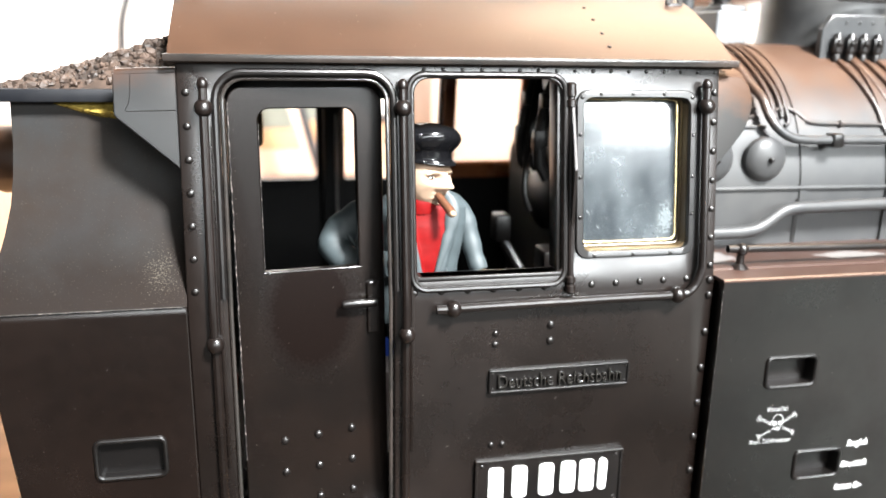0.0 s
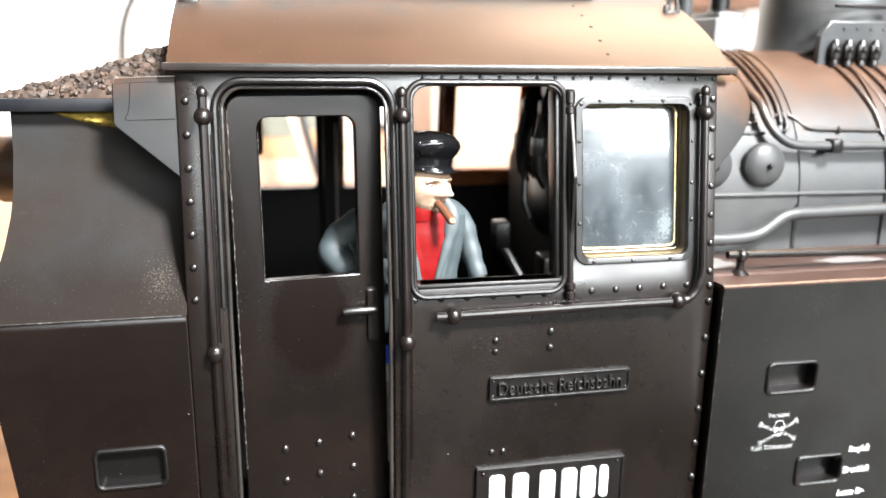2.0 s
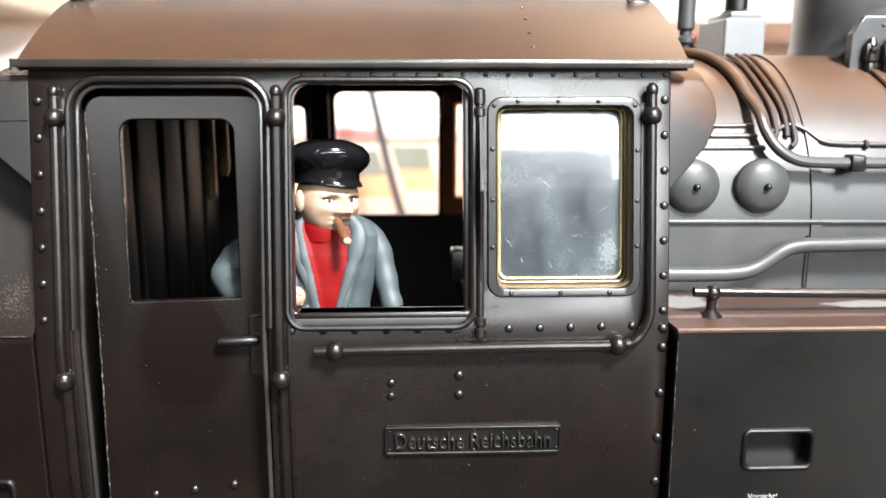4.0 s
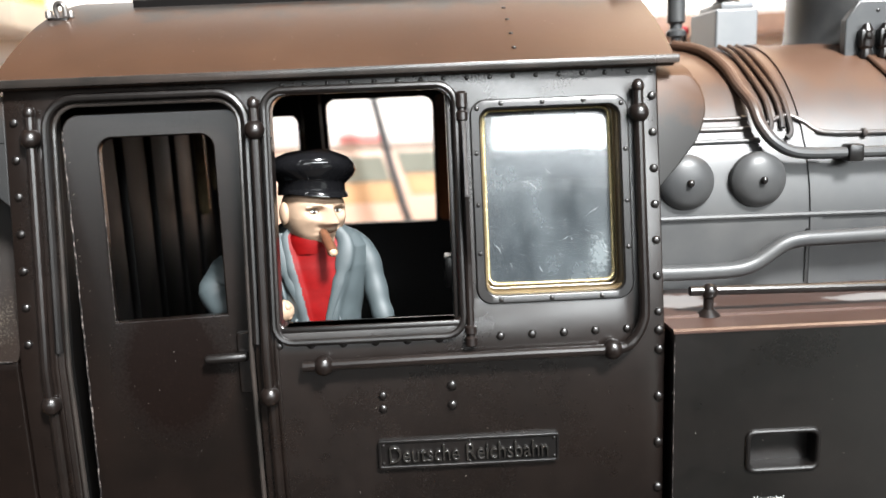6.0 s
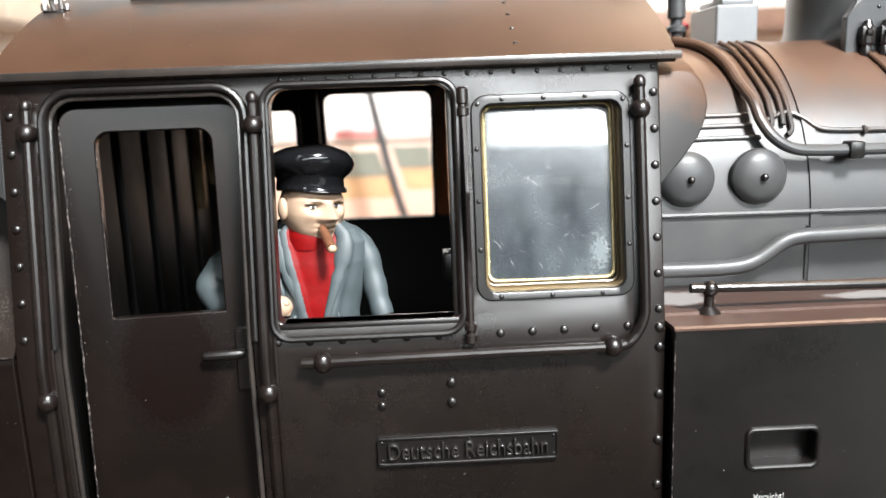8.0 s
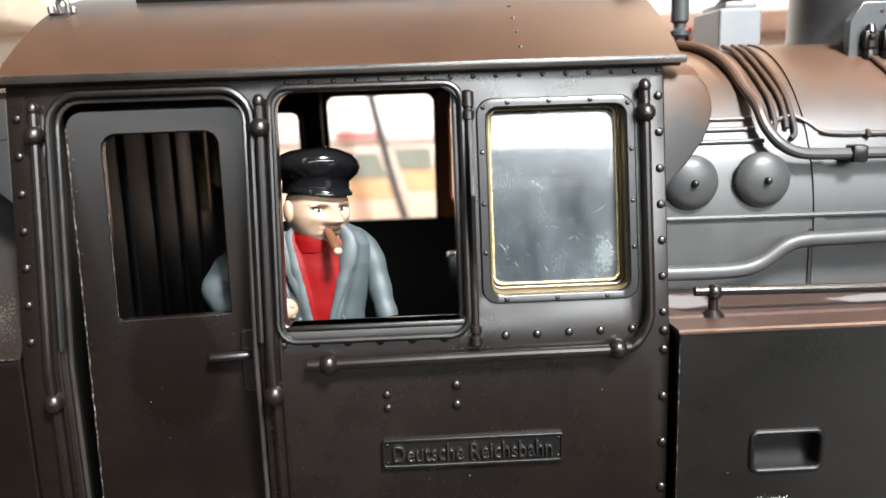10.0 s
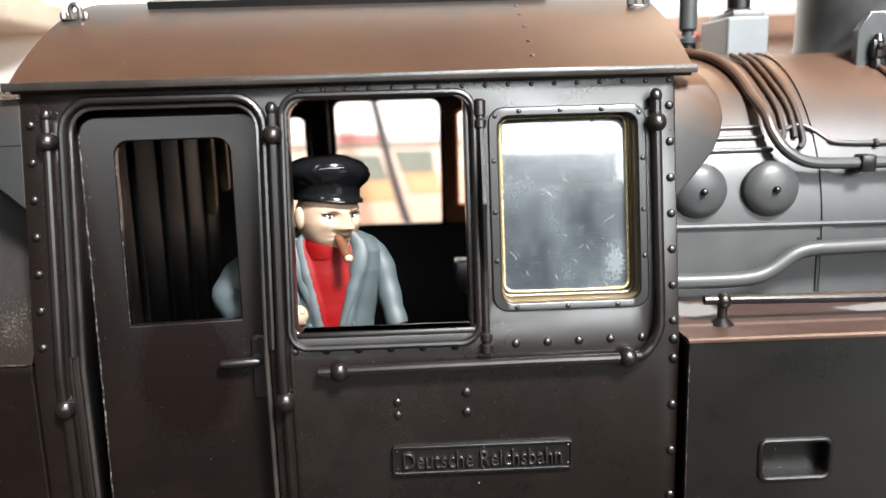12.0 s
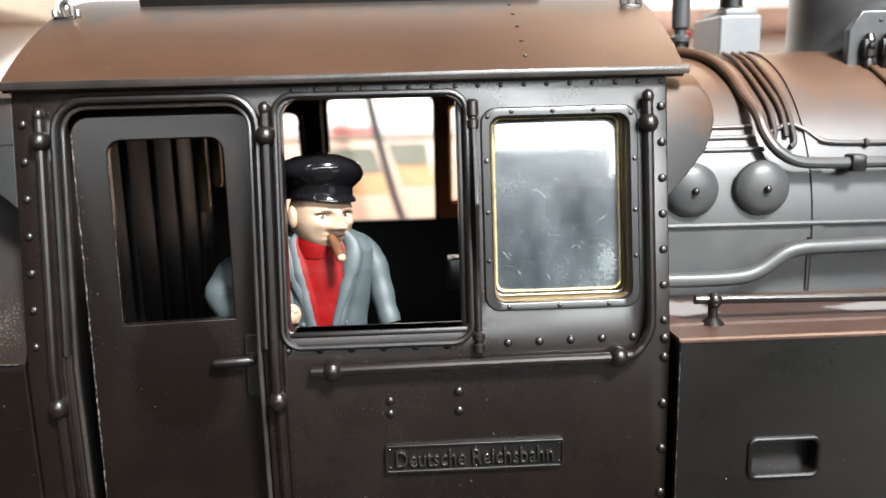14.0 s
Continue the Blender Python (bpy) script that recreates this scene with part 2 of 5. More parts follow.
def hazy_glass(name):
    """Scratched clear plastic: glass with a thin milky film and fine scratches."""
    m, nt, b = material(name)
    b.inputs["Base Color"].default_value = (0.82, 0.88, 0.90, 1)
    b.inputs["IOR"].default_value = 1.5
    co = nt.nodes.new("ShaderNodeTexCoord")
    lines = None
    for turn, dense in ((0.3, 330), (-0.55, 260), (1.1, 300), (0.75, 210)):
        mp = nt.nodes.new("ShaderNodeMapping")
        mp.vector_type = "TEXTURE"
        mp.inputs["Rotation"].default_value = (0, turn, 0)
        mp.inputs["Scale"].default_value = (1.6, 1.0, 0.07)
        nt.links.new(co.outputs["Object"], mp.inputs["Vector"])
        n = knot(nt, "ShaderNodeTexNoise", Scale=dense * 1.7, Detail=1.0)
        nt.links.new(mp.outputs["Vector"], n.inputs["Vector"])
        s = ramp_of(nt, n.outputs["Fac"], ((0.745, 0.0), (0.84, 0.5)))
        lines = s if lines is None else maths(nt, "MAXIMUM", lines, s)
    film = ramp_of(nt, noise_of(nt, 110, 6, 0.65, (1.2, 1, 0.8)), ((0.18, 0.0), (0.85, 1.0)))
    # a smear of old glue in the lower corner
    sep = nt.nodes.new("ShaderNodeSeparateXYZ")
    nt.links.new(co.outputs["Object"], sep.inputs[0])
    dx = maths(nt, "DIVIDE", maths(nt, "SUBTRACT", sep.outputs["X"], 0.0815), 0.0026)
    dz = maths(nt, "DIVIDE", maths(nt, "SUBTRACT", sep.outputs["Z"], 0.0970), 0.0046)
    d = maths(nt, "SQRT", maths(nt, "ADD", maths(nt, "MULTIPLY", dx, dx), maths(nt, "MULTIPLY", dz, dz)))
    d = maths(nt, "ADD", d, maths(nt, "MULTIPLY_ADD", noise_of(nt, 1900, 5, 0.75), 2.2, -1.1))
    glue = ramp_of(nt, d, ((0.3, 1.0), (1.1, 0.0)))
    milk = maths(nt, "MULTIPLY_ADD", film, 0.30, 0.38)
    milk = maths(nt, "MAXIMUM", milk, maths(nt, "MULTIPLY", lines, 0.9))
    milk = maths(nt, "MAXIMUM", milk, maths(nt, "MULTIPLY", glue, 0.8))
    nt.links.new(maths(nt, "SUBTRACT", 1.0, milk), b.inputs["Transmission Weight"])
    haze = mix_of(nt, film, (0.018, 0.024, 0.028), (0.080, 0.094, 0.102))
    haze = mix_of(nt, glue, haze, (0.11, 0.125, 0.13))
    nt.links.new(mix_of(nt, lines, haze, (0.8, 0.82, 0.82)), b.inputs["Base Color"])
    nt.links.new(maths(nt, "MULTIPLY_ADD", film, 0.22, 0.14), b.inputs["Roughness"])
    b.inputs["Coat Weight"].default_value = 0.8
    b.inputs["Coat Roughness"].default_value = 0.06
    return m


PANE = hazy_glass("scratched_pane")
CLEAR = glass("clear_pane", (0.95, 0.93, 0.9))


def door_paint():
    """Black door paint with the round patch of dark powder under the window."""
    m, nt, b = material("door_paint")
    co = nt.nodes.new("ShaderNodeTexCoord")
    sep = nt.nodes.new("ShaderNodeSeparateXYZ")
    nt.links.new(co.outputs["Object"], sep.inputs[0])
    dx = maths(nt, "DIVIDE", maths(nt, "SUBTRACT", sep.outputs["X"], 0.0182), 0.0086)
    dz = maths(nt, "DIVIDE", maths(nt, "SUBTRACT", sep.outputs["Z"], 0.0832), 0.0122)
    d = maths(nt, "SQRT", maths(nt, "ADD", maths(nt, "MULTIPLY", dx, dx), maths(nt, "MULTIPLY", dz, dz)))
    grains = noise_of(nt, 2400, 4, 0.7)
    d = maths(nt, "ADD", d, maths(nt, "MULTIPLY_ADD", grains, 0.5, -0.25))
    patch = ramp_of(nt, d, ((0.70, 1.0), (1.02, 0.0)))
    big = ramp_of(nt, noise_of(nt, 45, 5, 0.6), ((0.45, 0.0), (0.75, 1.0)))
    colour = mix_of(nt, big, (0.0030, 0.0019, 0.0015), (0.0072, 0.0042, 0.0031))
    powder = mix_of(nt, ramp_of(nt, grains, ((0.6, 0.0), (0.72, 1.0))), (0.0034, 0.0019, 0.0015), (0.011, 0.0065, 0.0048))
    nt.links.new(mix_of(nt, patch, colour, powder), b.inputs["Base Color"])
    nt.links.new(maths(nt, "MULTIPLY_ADD", patch, 0.10, 0.27), b.inputs["Roughness"])
    nt.links.new(maths(nt, "MULTIPLY_ADD", patch, -0.46, 0.58), b.inputs["Specular IOR Level"])
    h = maths(nt, "MULTIPLY", grains, maths(nt, "MULTIPLY_ADD", patch, 0.8, 0.2))
    bump_of(nt, h, 0.25, 0.00006, b)
    return m


DOOR = door_paint()

# ---- mesh helpers, in millimetres ----
MM = 0.001


def thing(name, base, label, category, group="", kind=""):
    ob = new(name)
    ob.empty_display_size = 0.01
    ob.location = Vector(base) * MM
    return tagged(ob, label, category, group, kind)


WAIST, LEAN = 85.4, math.tan(radians(8.4))
INWARD = (radians(-8.4), 0, 0)


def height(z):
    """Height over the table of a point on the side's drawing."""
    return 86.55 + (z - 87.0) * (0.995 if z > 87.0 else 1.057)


def lean(z):
    """How far the cab's side has leant inwards at a height: it is bent at the waist."""
    return max(0.0, z - WAIST) * LEAN


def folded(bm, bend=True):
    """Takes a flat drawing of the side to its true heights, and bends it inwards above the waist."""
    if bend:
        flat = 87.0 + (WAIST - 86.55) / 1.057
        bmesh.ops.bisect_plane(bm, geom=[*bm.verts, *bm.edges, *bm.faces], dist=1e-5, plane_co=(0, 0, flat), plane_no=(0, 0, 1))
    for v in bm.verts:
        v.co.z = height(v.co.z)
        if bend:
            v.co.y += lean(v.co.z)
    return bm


def part(name, bm, mat, parent=None, label="", smooth=28):
    """One mesh from a bmesh in millimetres of the world; smooth: the angle under which edges are shaded soft."""
    me = bpy.data.meshes.new(name)
    bmesh.ops.recalc_face_normals(bm, faces=bm.faces)
    bmesh.ops.scale(bm, vec=(MM, MM, MM), verts=bm.verts)
    if smooth:
        for f in bm.faces:
            f.smooth = True
        for e in bm.edges:
            e.smooth = len(e.link_faces) == 2 and e.calc_face_angle(0) < radians(smooth)
    bm.to_mesh(me)
    bm.free()
    for one in mat if isinstance(mat, (list, tuple)) else (mat,):
        me.materials.append(one)
    ob = new(name, me)
    if parent is not None:
        ob.parent = parent
        if parent.type == "EMPTY":
            ob.matrix_parent_inverse = Matrix.Translation(-parent.location)
    return tagged(ob, label)


def bevelled(ob, width, segments=2, angle=35):
    b = ob.modifiers.new("edge", "BEVEL")
    b.width, b.segments, b.limit_method, b.angle_limit = width * MM, segments, "ANGLE", radians(angle)
    b.harden_normals = True
    return ob


def rrect(x0, x1, z0, z1, r, n=6):
    """A rounded rectangle, as (x, z) points. r: one radius, or four from the lower left corner round to the right."""
    rs = r if isinstance(r, (tuple, list)) else (r,) * 4
    out = []
    for (cx, cz, a), q in zip(((x0, z0, 180), (x1, z0, 270), (x1, z1, 0), (x0, z1, 90)), rs):
        sx, sz = (1 if cx == x0 else -1), (1 if cz == z0 else -1)
        for k in range(n + 1 if q > 0 else 1):
            t = radians(a + 90 * k / n) if q > 0 else 0
            out.append((cx + sx * q + q * math.cos(t), cz + sz * q + q * math.sin(t)) if q > 0 else (cx, cz))
    return out


def inset(loop, w):
    """The loop moved by w to its left side (inwards for a loop that runs round to the left)."""
    p = [Vector(q) for q in loop]
    out = []
    for a, b, c in zip(p[-1:] + p[:-1], p, p[1:] + p[:1]):
        u, v = (b - a).normalized(), (c - b).normalized()
        n0, n1 = Vector((-u.y, u.x)), Vector((-v.y, v.x))
        m = n0 + n1
        out.append(b + m * (w / max(0.5, 0.5 * m.length_squared)))
    return out


def filled(loops):
    """Points and triangles that fill the first loop but for the others."""
    pts, edges = [], []
    for loop in loops:
        n = len(pts)
        pts += [Vector(p) for p in loop]
        edges += [(n + k, n + (k + 1) % len(loop)) for k in range(len(loop))]
    flat, _, tris, *_ = delaunay_2d_cdt(pts, edges, [], 0, 1e-5)

    def inside(p, loop):
        hit = False
        for (ax, az), (bx, bz) in zip(loop, loop[1:] + loop[:1]):
            if (az > p[1]) != (bz > p[1]) and p[0] < (bx - ax) * (p[1] - az) / (bz - az) + ax:
                hit = not hit
        return hit

    kept = []
    for tri in tris:
        c = sum((flat[k] for k in tri), Vector((0, 0))) / 3
        area = abs((flat[tri[1]] - flat[tri[0]]).cross(flat[tri[2]] - flat[tri[0]]))
        if area > 1e-6 and inside(c, loops[0]) and not any(inside(c, h) for h in loops[1:]):
            kept.append(tri)
    return flat, kept


def plate(outer, holes=(), y0=0.0, y1=1.0, bm=None, edge=0.2):
    """A flat plate in the x-z plane from the face y0 back to y1, with holes and with rounded front edges."""
    bm = bm or bmesh.new()
    loops = []
    for k, loop in enumerate((outer, *holes)):
        q = [Vector(p) for p in loop]
        turn = sum(a.x * b.y - b.x * a.y for a, b in zip(q, q[1:] + q[:1]))
        loops.append(q if (turn > 0) == (k == 0) else q[::-1])
    s = 1 if y1 > y0 else -1
    layers = [([inset(q, edge) for q in loops], y0), ([inset(q, edge * 0.4) for q in loops], y0 + s * edge * 0.35), (loops, y0 + s * edge)] if edge else [(loops, y0)]
    layers.append((loops, y1))
    for first, (shape, y) in ((True, layers[0]), (False, layers[-1])):
        flat, tris = filled(shape)
        vs = [bm.verts.new((p.x, y, p.y)) for p in flat]
        for tri in tris:
            bm.faces.new([vs[k] for k in tri])
    for (a, ya), (b, yb) in zip(layers, layers[1:]):
        for p, q in zip(a, b):
            va = [bm.verts.new((v.x, ya, v.y)) for v in p]
            vb = [bm.verts.new((v.x, yb, v.y)) for v in q]
            for k in range(len(va)):
                bm.faces.new((va[k - 1], va[k], vb[k], vb[k - 1]))
    bmesh.ops.remove_doubles(bm, verts=bm.verts, dist=1e-4)
    return bm


def box(x0, x1, y0, y1, z0, z1, r=0.0, seg=2, bm=None):
    bm = bm or bmesh.new()
    made = bmesh.ops.create_cube(bm, size=1)["verts"]
    for v in made:
        v.co = (x0 if v.co.x < 0 else x1, y0 if v.co.y < 0 else y1, z0 if v.co.z < 0 else z1)
    if r:
        bmesh.ops.bevel(bm, geom=list({e for v in made for e in v.link_edges}), offset=r, segments=seg, affect="EDGES", profile=0.5)
    return bm


def softened(points, n=4, closed=False):
    """A smooth line through points (Catmull-Rom)."""
    p = [Vector(q) for q in points]
    if closed:
        p = [p[-1], *p, p[0], p[1]]
    else:
        p = [2 * p[0] - p[1], *p, 2 * p[-1] - p[-2]]
    out = []
    for a, b, c, d in zip(p, p[1:], p[2:], p[3:]):
        for k in range(n):
            t = k / n
            out.append(0.5 * (2 * b + (c - a) * t + (2 * a - 5 * b + 4 * c - d) * t * t + (3 * b - a - 3 * c + d) * t**3))
    if not closed:
        out.append(p[-2])
    return out


def tube(points, r, sides=10, closed=False, bm=None, squash=None):
    """A round bar along points; r may be a list of radii."""
    bm = bm or bmesh.new()
    p = [Vector(q) for q in points]
    n = len(p)
    radii = r if isinstance(r, (list, tuple)) else [r] * n
    rings, up = [], None
    for k in range(n):
        a, b = p[k - 1] if (k or closed) else p[k], p[(k + 1) % n] if (k < n - 1 or closed) else p[k]
        way = (b - a).normalized()
        if up is None:
            up = way.orthogonal().normalized()
        up = (up - way * up.dot(way)).normalized()
        side = way.cross(up)
        ring = []
        for j in range(sides):
            t = 2 * math.pi * j / sides
            o = (up * math.cos(t) + side * math.sin(t)) * radii[k]
            if squash:
                o = Vector((o.x * squash[0], o.y * squash[1], o.z * squash[2]))
            ring.append(bm.verts.new(p[k] + o))
        rings.append(ring)
    for k in range(n if closed else n - 1):
        a, b = rings[k], rings[(k + 1) % n]
        for j in range(sides):
            bm.faces.new((a[j], a[(j + 1) % sides], b[(j + 1) % sides], b[j]))
    if not closed:
        bm.faces.new(rings[0][::-1])
        bm.faces.new(rings[-1])
    return bm


def ball(centre, r, seg=14, bm=None, scale=(1, 1, 1), turn=None):
    bm = bm or bmesh.new()
    made = bmesh.ops.create_uvsphere(bm, u_segments=seg, v_segments=max(6, seg * 2 // 3), radius=r)["verts"]
    m = Matrix.Translation(centre) @ (turn or Matrix()) @ Matrix.Diagonal((*scale, 1))
    bmesh.ops.transform(bm, matrix=m, verts=made)
    return bm


def lathe(profile, base, axis="z", seg=32, bm=None):
    """A turned body: (radius, height) points along an axis from a base point."""
    bm = bm or bmesh.new()
    turn = {"z": Matrix(), "y": Matrix.Rotation(radians(90), 4, "X"), "x": Matrix.Rotation(radians(90), 4, "Y")}[axis]
    m = Matrix.Translation(base) @ turn
    rings = []
    for r, h in profile:
        rings.append([bm.verts.new(m @ Vector((r * math.cos(2 * math.pi * j / seg), r * math.sin(2 * math.pi * j / seg), h))) for j in range(seg)])
    for a, b in zip(rings, rings[1:]):
        for j in range(seg):
            bm.faces.new((a[j], a[(j + 1) % seg], b[(j + 1) % seg], b[j]))
    bm.faces.new(rings[0][::-1])
    bm.faces.new(rings[-1])
    return bm


def dome_mesh(name, r, mat, flat=0.62):
    """A rivet head that bulges towards -y, about its own origin."""
    bm = bmesh.new()
    lathe([(r * MM, 0.0), (r * MM, r * MM * 0.12), (r * MM * 0.86, r * MM * flat * 0.62), (r * MM * 0.5, r * MM * flat * 0.93), (r * MM * 0.12, r * MM * flat)], (0, 0, 0), "y", 10, bm)
    bmesh.ops.recalc_face_normals(bm, faces=bm.faces)
    for f in bm.faces:
        f.smooth = True
    me = bpy.data.meshes.new(name)
    bm.to_mesh(me)
    bm.free()
    me.materials.append(mat)
    return me


RIVET = dome_mesh("rivet", 0.62, BLACK)
SMALL_RIVET = dome_mesh("small_rivet", 0.36, BLACK)
BIG_RIVET = dome_mesh("big_rivet", 0.72, BLACK)


def rivets(parent, places, me=RIVET, bend=True):
    for x, y, z in places:
        ob = new("rivet", me)
        ob.parent = parent
        if parent.type == "EMPTY":
            ob.matrix_parent_inverse = Matrix.Translation(-parent.location)
        if bend is not None:
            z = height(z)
        ob.location = (x * MM, (y + (lean(z) if bend else 0.0)) * MM, z * MM)
        if bend and z > WAIST:
            ob.rotation_euler = INWARD


def lettering(text, size, x, y, z, mat, parent, deep=0.1, squeeze=1.0, spacing=1.0, bold=0.0, name="lettering", lean=0.0, edge=0.0):
    """Words on a face that looks towards -y; x, z: the lower left end, size: height of the capitals, about."""
    cu = bpy.data.curves.new("words", "FONT")
    cu.body, cu.size, cu.extrude, cu.space_character, cu.offset, cu.shear = text, size * MM / 0.7, deep * MM, spacing, bold * MM, lean
    cu.resolution_u = 3
    cu.bevel_depth, cu.bevel_resolution = edge * MM, 1
    tmp = bpy.data.objects.new("words", cu)
    scene.collection.objects.link(tmp)
    me = bpy.data.meshes.new_from_object(tmp.evaluated_get(bpy.context.evaluated_depsgraph_get()))
    bpy.data.objects.remove(tmp)
    bpy.data.curves.remove(cu)
    me.transform(Matrix.Translation((x * MM, y * MM, z * MM)) @ Matrix.Rotation(radians(90), 4, "X") @ Matrix.Diagonal((squeeze, 1, 1, 1)))
    for v in me.vertices:
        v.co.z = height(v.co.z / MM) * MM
    me.materials.clear()
    me.materials.append(mat)
    ob = new(name, me)
    ob.parent = parent
    if parent.type == "EMPTY":
        ob.matrix_parent_inverse = Matrix.Translation(-parent.location)
    return ob


def recess_frame(name, x0, x1, z0, z1, face, deep, parent, mat, inner):
    """A sunken step: a raised rounded rim round a pocket."""
    ring = plate(rrect(x0, x1, z0, z1, 1.3), [rrect(x0 + 0.75, x1 - 0.75, z0 + 0.75, z1 - 0.75, 0.8)], face - 0.45, face + deep, edge=0.3)
    rim = part(name, folded(ring), mat, parent, smooth=20)
    part("pocket", folded(box(x0 + 0.4, x1 - 0.4, face + deep - 0.3, face + deep, z0 + 0.4, z1 - 0.4)), inner, rim)
    return rim

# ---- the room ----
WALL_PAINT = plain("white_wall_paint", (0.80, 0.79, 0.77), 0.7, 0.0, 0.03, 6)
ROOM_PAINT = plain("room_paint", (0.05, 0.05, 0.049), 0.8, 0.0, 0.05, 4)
CEILING_PAINT = plain("ceiling_paint", (0.60, 0.52, 0.43), 0.8, 0.0, 0.03, 4)
FLOOR_WOOD = plain("floor_wood", (0.06, 0.05, 0.042), 0.6, 0.0, 0.25, 12)


def table_wood():
    m, nt, b = material("table_wood")
    grain = noise_of(nt, 22, 6, 0.65, (0.5, 6, 6))
    nt.links.new(ramp_of(nt, grain, ((0.3, (0.30, 0.15, 0.065)), (0.7, (0.46, 0.25, 0.12)))), b.inputs["Base Color"])
    b.inputs["Roughness"].default_value = 0.4
    bump_of(nt, grain, 0.2, 0.0004, b)
    return m


TABLE_WOOD = table_wood()
SHELF_WOOD = plain("dark_shelf_wood", (0.20, 0.12, 0.085), 0.5, 0.0, 0.3, 30)


BEIGE_PANEL = plain("beige_panel", (0.34, 0.29, 0.23), 0.5, 0.0, 0.08, 12)
YELLOW = plain("yellow_plastic", (0.52, 0.38, 0.06), 0.4, 0.0, 0.06, 12)


def wall(name, x0, x1, y0, y1, z0, z1, mat):
    return tagged(part(name, box(x0, x1, y0, y1, z0, z1), mat, smooth=0), kind="structure")


wall("wall_north", -1500, 1500, 1180, 1280, -720, 1700, WALL_PAINT)
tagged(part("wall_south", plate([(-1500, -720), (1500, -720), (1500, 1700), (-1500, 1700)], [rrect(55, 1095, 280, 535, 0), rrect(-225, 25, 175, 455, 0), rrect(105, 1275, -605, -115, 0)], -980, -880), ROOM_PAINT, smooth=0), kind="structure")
# Unseen opening, added to hold the left front lamps.
added_opening_2 = tagged(part("added_opening_2", plate(rrect(-238, 36, 162, 468, 0), [rrect(-222, 22, 176, 454, 0)], -884, -868), WALL_PAINT, smooth=0), kind="structure")
window_1 = tagged(part("window_1", plate(rrect(44, 1110, 266, 548, 0), [rrect(58, 1092, 281, 533, 0)], -884, -868), WALL_PAINT, smooth=0), kind="structure")
# Unseen opening, added to hold the low front lamps.
added_opening_3 = tagged(part("added_opening_3", plate(rrect(95, 1285, -615, -105, 0), [rrect(108, 1272, -602, -118, 0)], -884, -868), WALL_PAINT, smooth=0), kind="structure")
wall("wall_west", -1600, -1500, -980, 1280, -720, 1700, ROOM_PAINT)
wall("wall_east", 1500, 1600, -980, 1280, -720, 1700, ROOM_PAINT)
wall("ceiling", -1600, 1600, -980, 1280, 1700, 1800, CEILING_PAINT)
wall("floor", -1600, 1600, -980, 1280, -800, -720, FLOOR_WOOD)

table = thing("table", (0, 300, -720), "brown wooden table under the model trains", "table")
part("tabletop", box(-700, 800, -2, 1160, -28, 0, 3), TABLE_WOOD, table)
for tx in (-660, 760):
    for ty in (40, 1120):
        part("leg", box(tx - 25, tx + 25, ty - 25, ty + 25, -720, -28, 2), TABLE_WOOD, table)

cabinet = thing("wall_cabinet", (-740, 1180, 236), "beige cabinet on the white wall behind the trains", "cabinet")
part("body", box(-1000, -480, 1000, 1180, 236, 274, 3), BEIGE_PANEL, cabinet)
part("door", box(-990, -490, 996, 1000, 240, 270, 1), BEIGE_PANEL, cabinet)
yellow_box = thing("storage_box", (-700, 1080, 274), "yellow storage box on the beige cabinet", "box")
part("body", box(-960, -500, 1010, 1150, 274, 352, 4), YELLOW, yellow_box)
part("lid", box(-966, -494, 1004, 1156, 352, 362, 3), YELLOW, yellow_box)
shelf = thing("wall_shelf", (550, 1120, 193), "brown wooden shelf on the white wall", "shelf")
part("shelf_board", box(300, 800, 1060, 1180, 195, 226, 2), SHELF_WOOD, shelf)

# ---- the locomotive ----
loco = thing("model_locomotive", (60, 50, 0), "weathered black model steam locomotive with a rust-dusted roof", "model train")

# underframe and wheels, out of sight under the body
frame_plate = bevelled(part("underframe", box(-38, 200, 18, 84, 26, 41), BLACK, loco), 0.6)
WHEEL = plain("wheel_steel", (0.10, 0.09, 0.085), 0.35, 0.6, 0.2)
for wx in (-12, 50, 104, 158):
    for wy in (22.5, 74.5):
        part("wheel", lathe([(6, 0), (20, 0.2), (23, 0.6), (23, 1.6), (20.5, 2.2), (20, 5), (6, 5)], (wx, wy + 2.5, 28.2), "y", 36), WHEEL, loco)

# cab side, with the door opening, the open window and the fixed window cut through
cab_side = part(
    "cab_side",
    folded(plate(
        [(-1.3, 40), (89.8, 40), (89.8, 124.9), (-1.3, 124.9)],
        [rrect(4.9, 31.6, 43, 122.4, (0, 0, 3.6, 3.6)), rrect(35.4, 60.6, 90.1, 122.3, (0.8, 0.8, 2.4, 2.4)), rrect(64.6, 84.2, 93.2, 119.2, 1.6)],
        0.0, 2.0,
    )),
    SIDE, loco, smooth=30,
)
window_rim = part("window_rim", folded(plate(rrect(34.5, 61.2, 87.9, 123.0, 2.6), [rrect(35.4, 60.6, 90.1, 122.3, (0.8, 0.8, 2.4, 2.4))], -0.5, 0.3)), SIDE, cab_side)
ring = [(x, -0.45, z) for x, z in rrect(34.5, 61.2, 87.9, 123.0, 2.6)]
part("window_bead", folded(tube(ring, 0.5, 10, True)), BLACK, cab_side)
part("window_sill", folded(box(35.4, 60.6, -0.6, 2.6, 89.2, 90.1, 0.25)), BLACK, cab_side)
part("window_jamb", folded(box(59.9, 60.7, 0.2, 4.2, 90, 122, 0.2)), BLACK, cab_side)

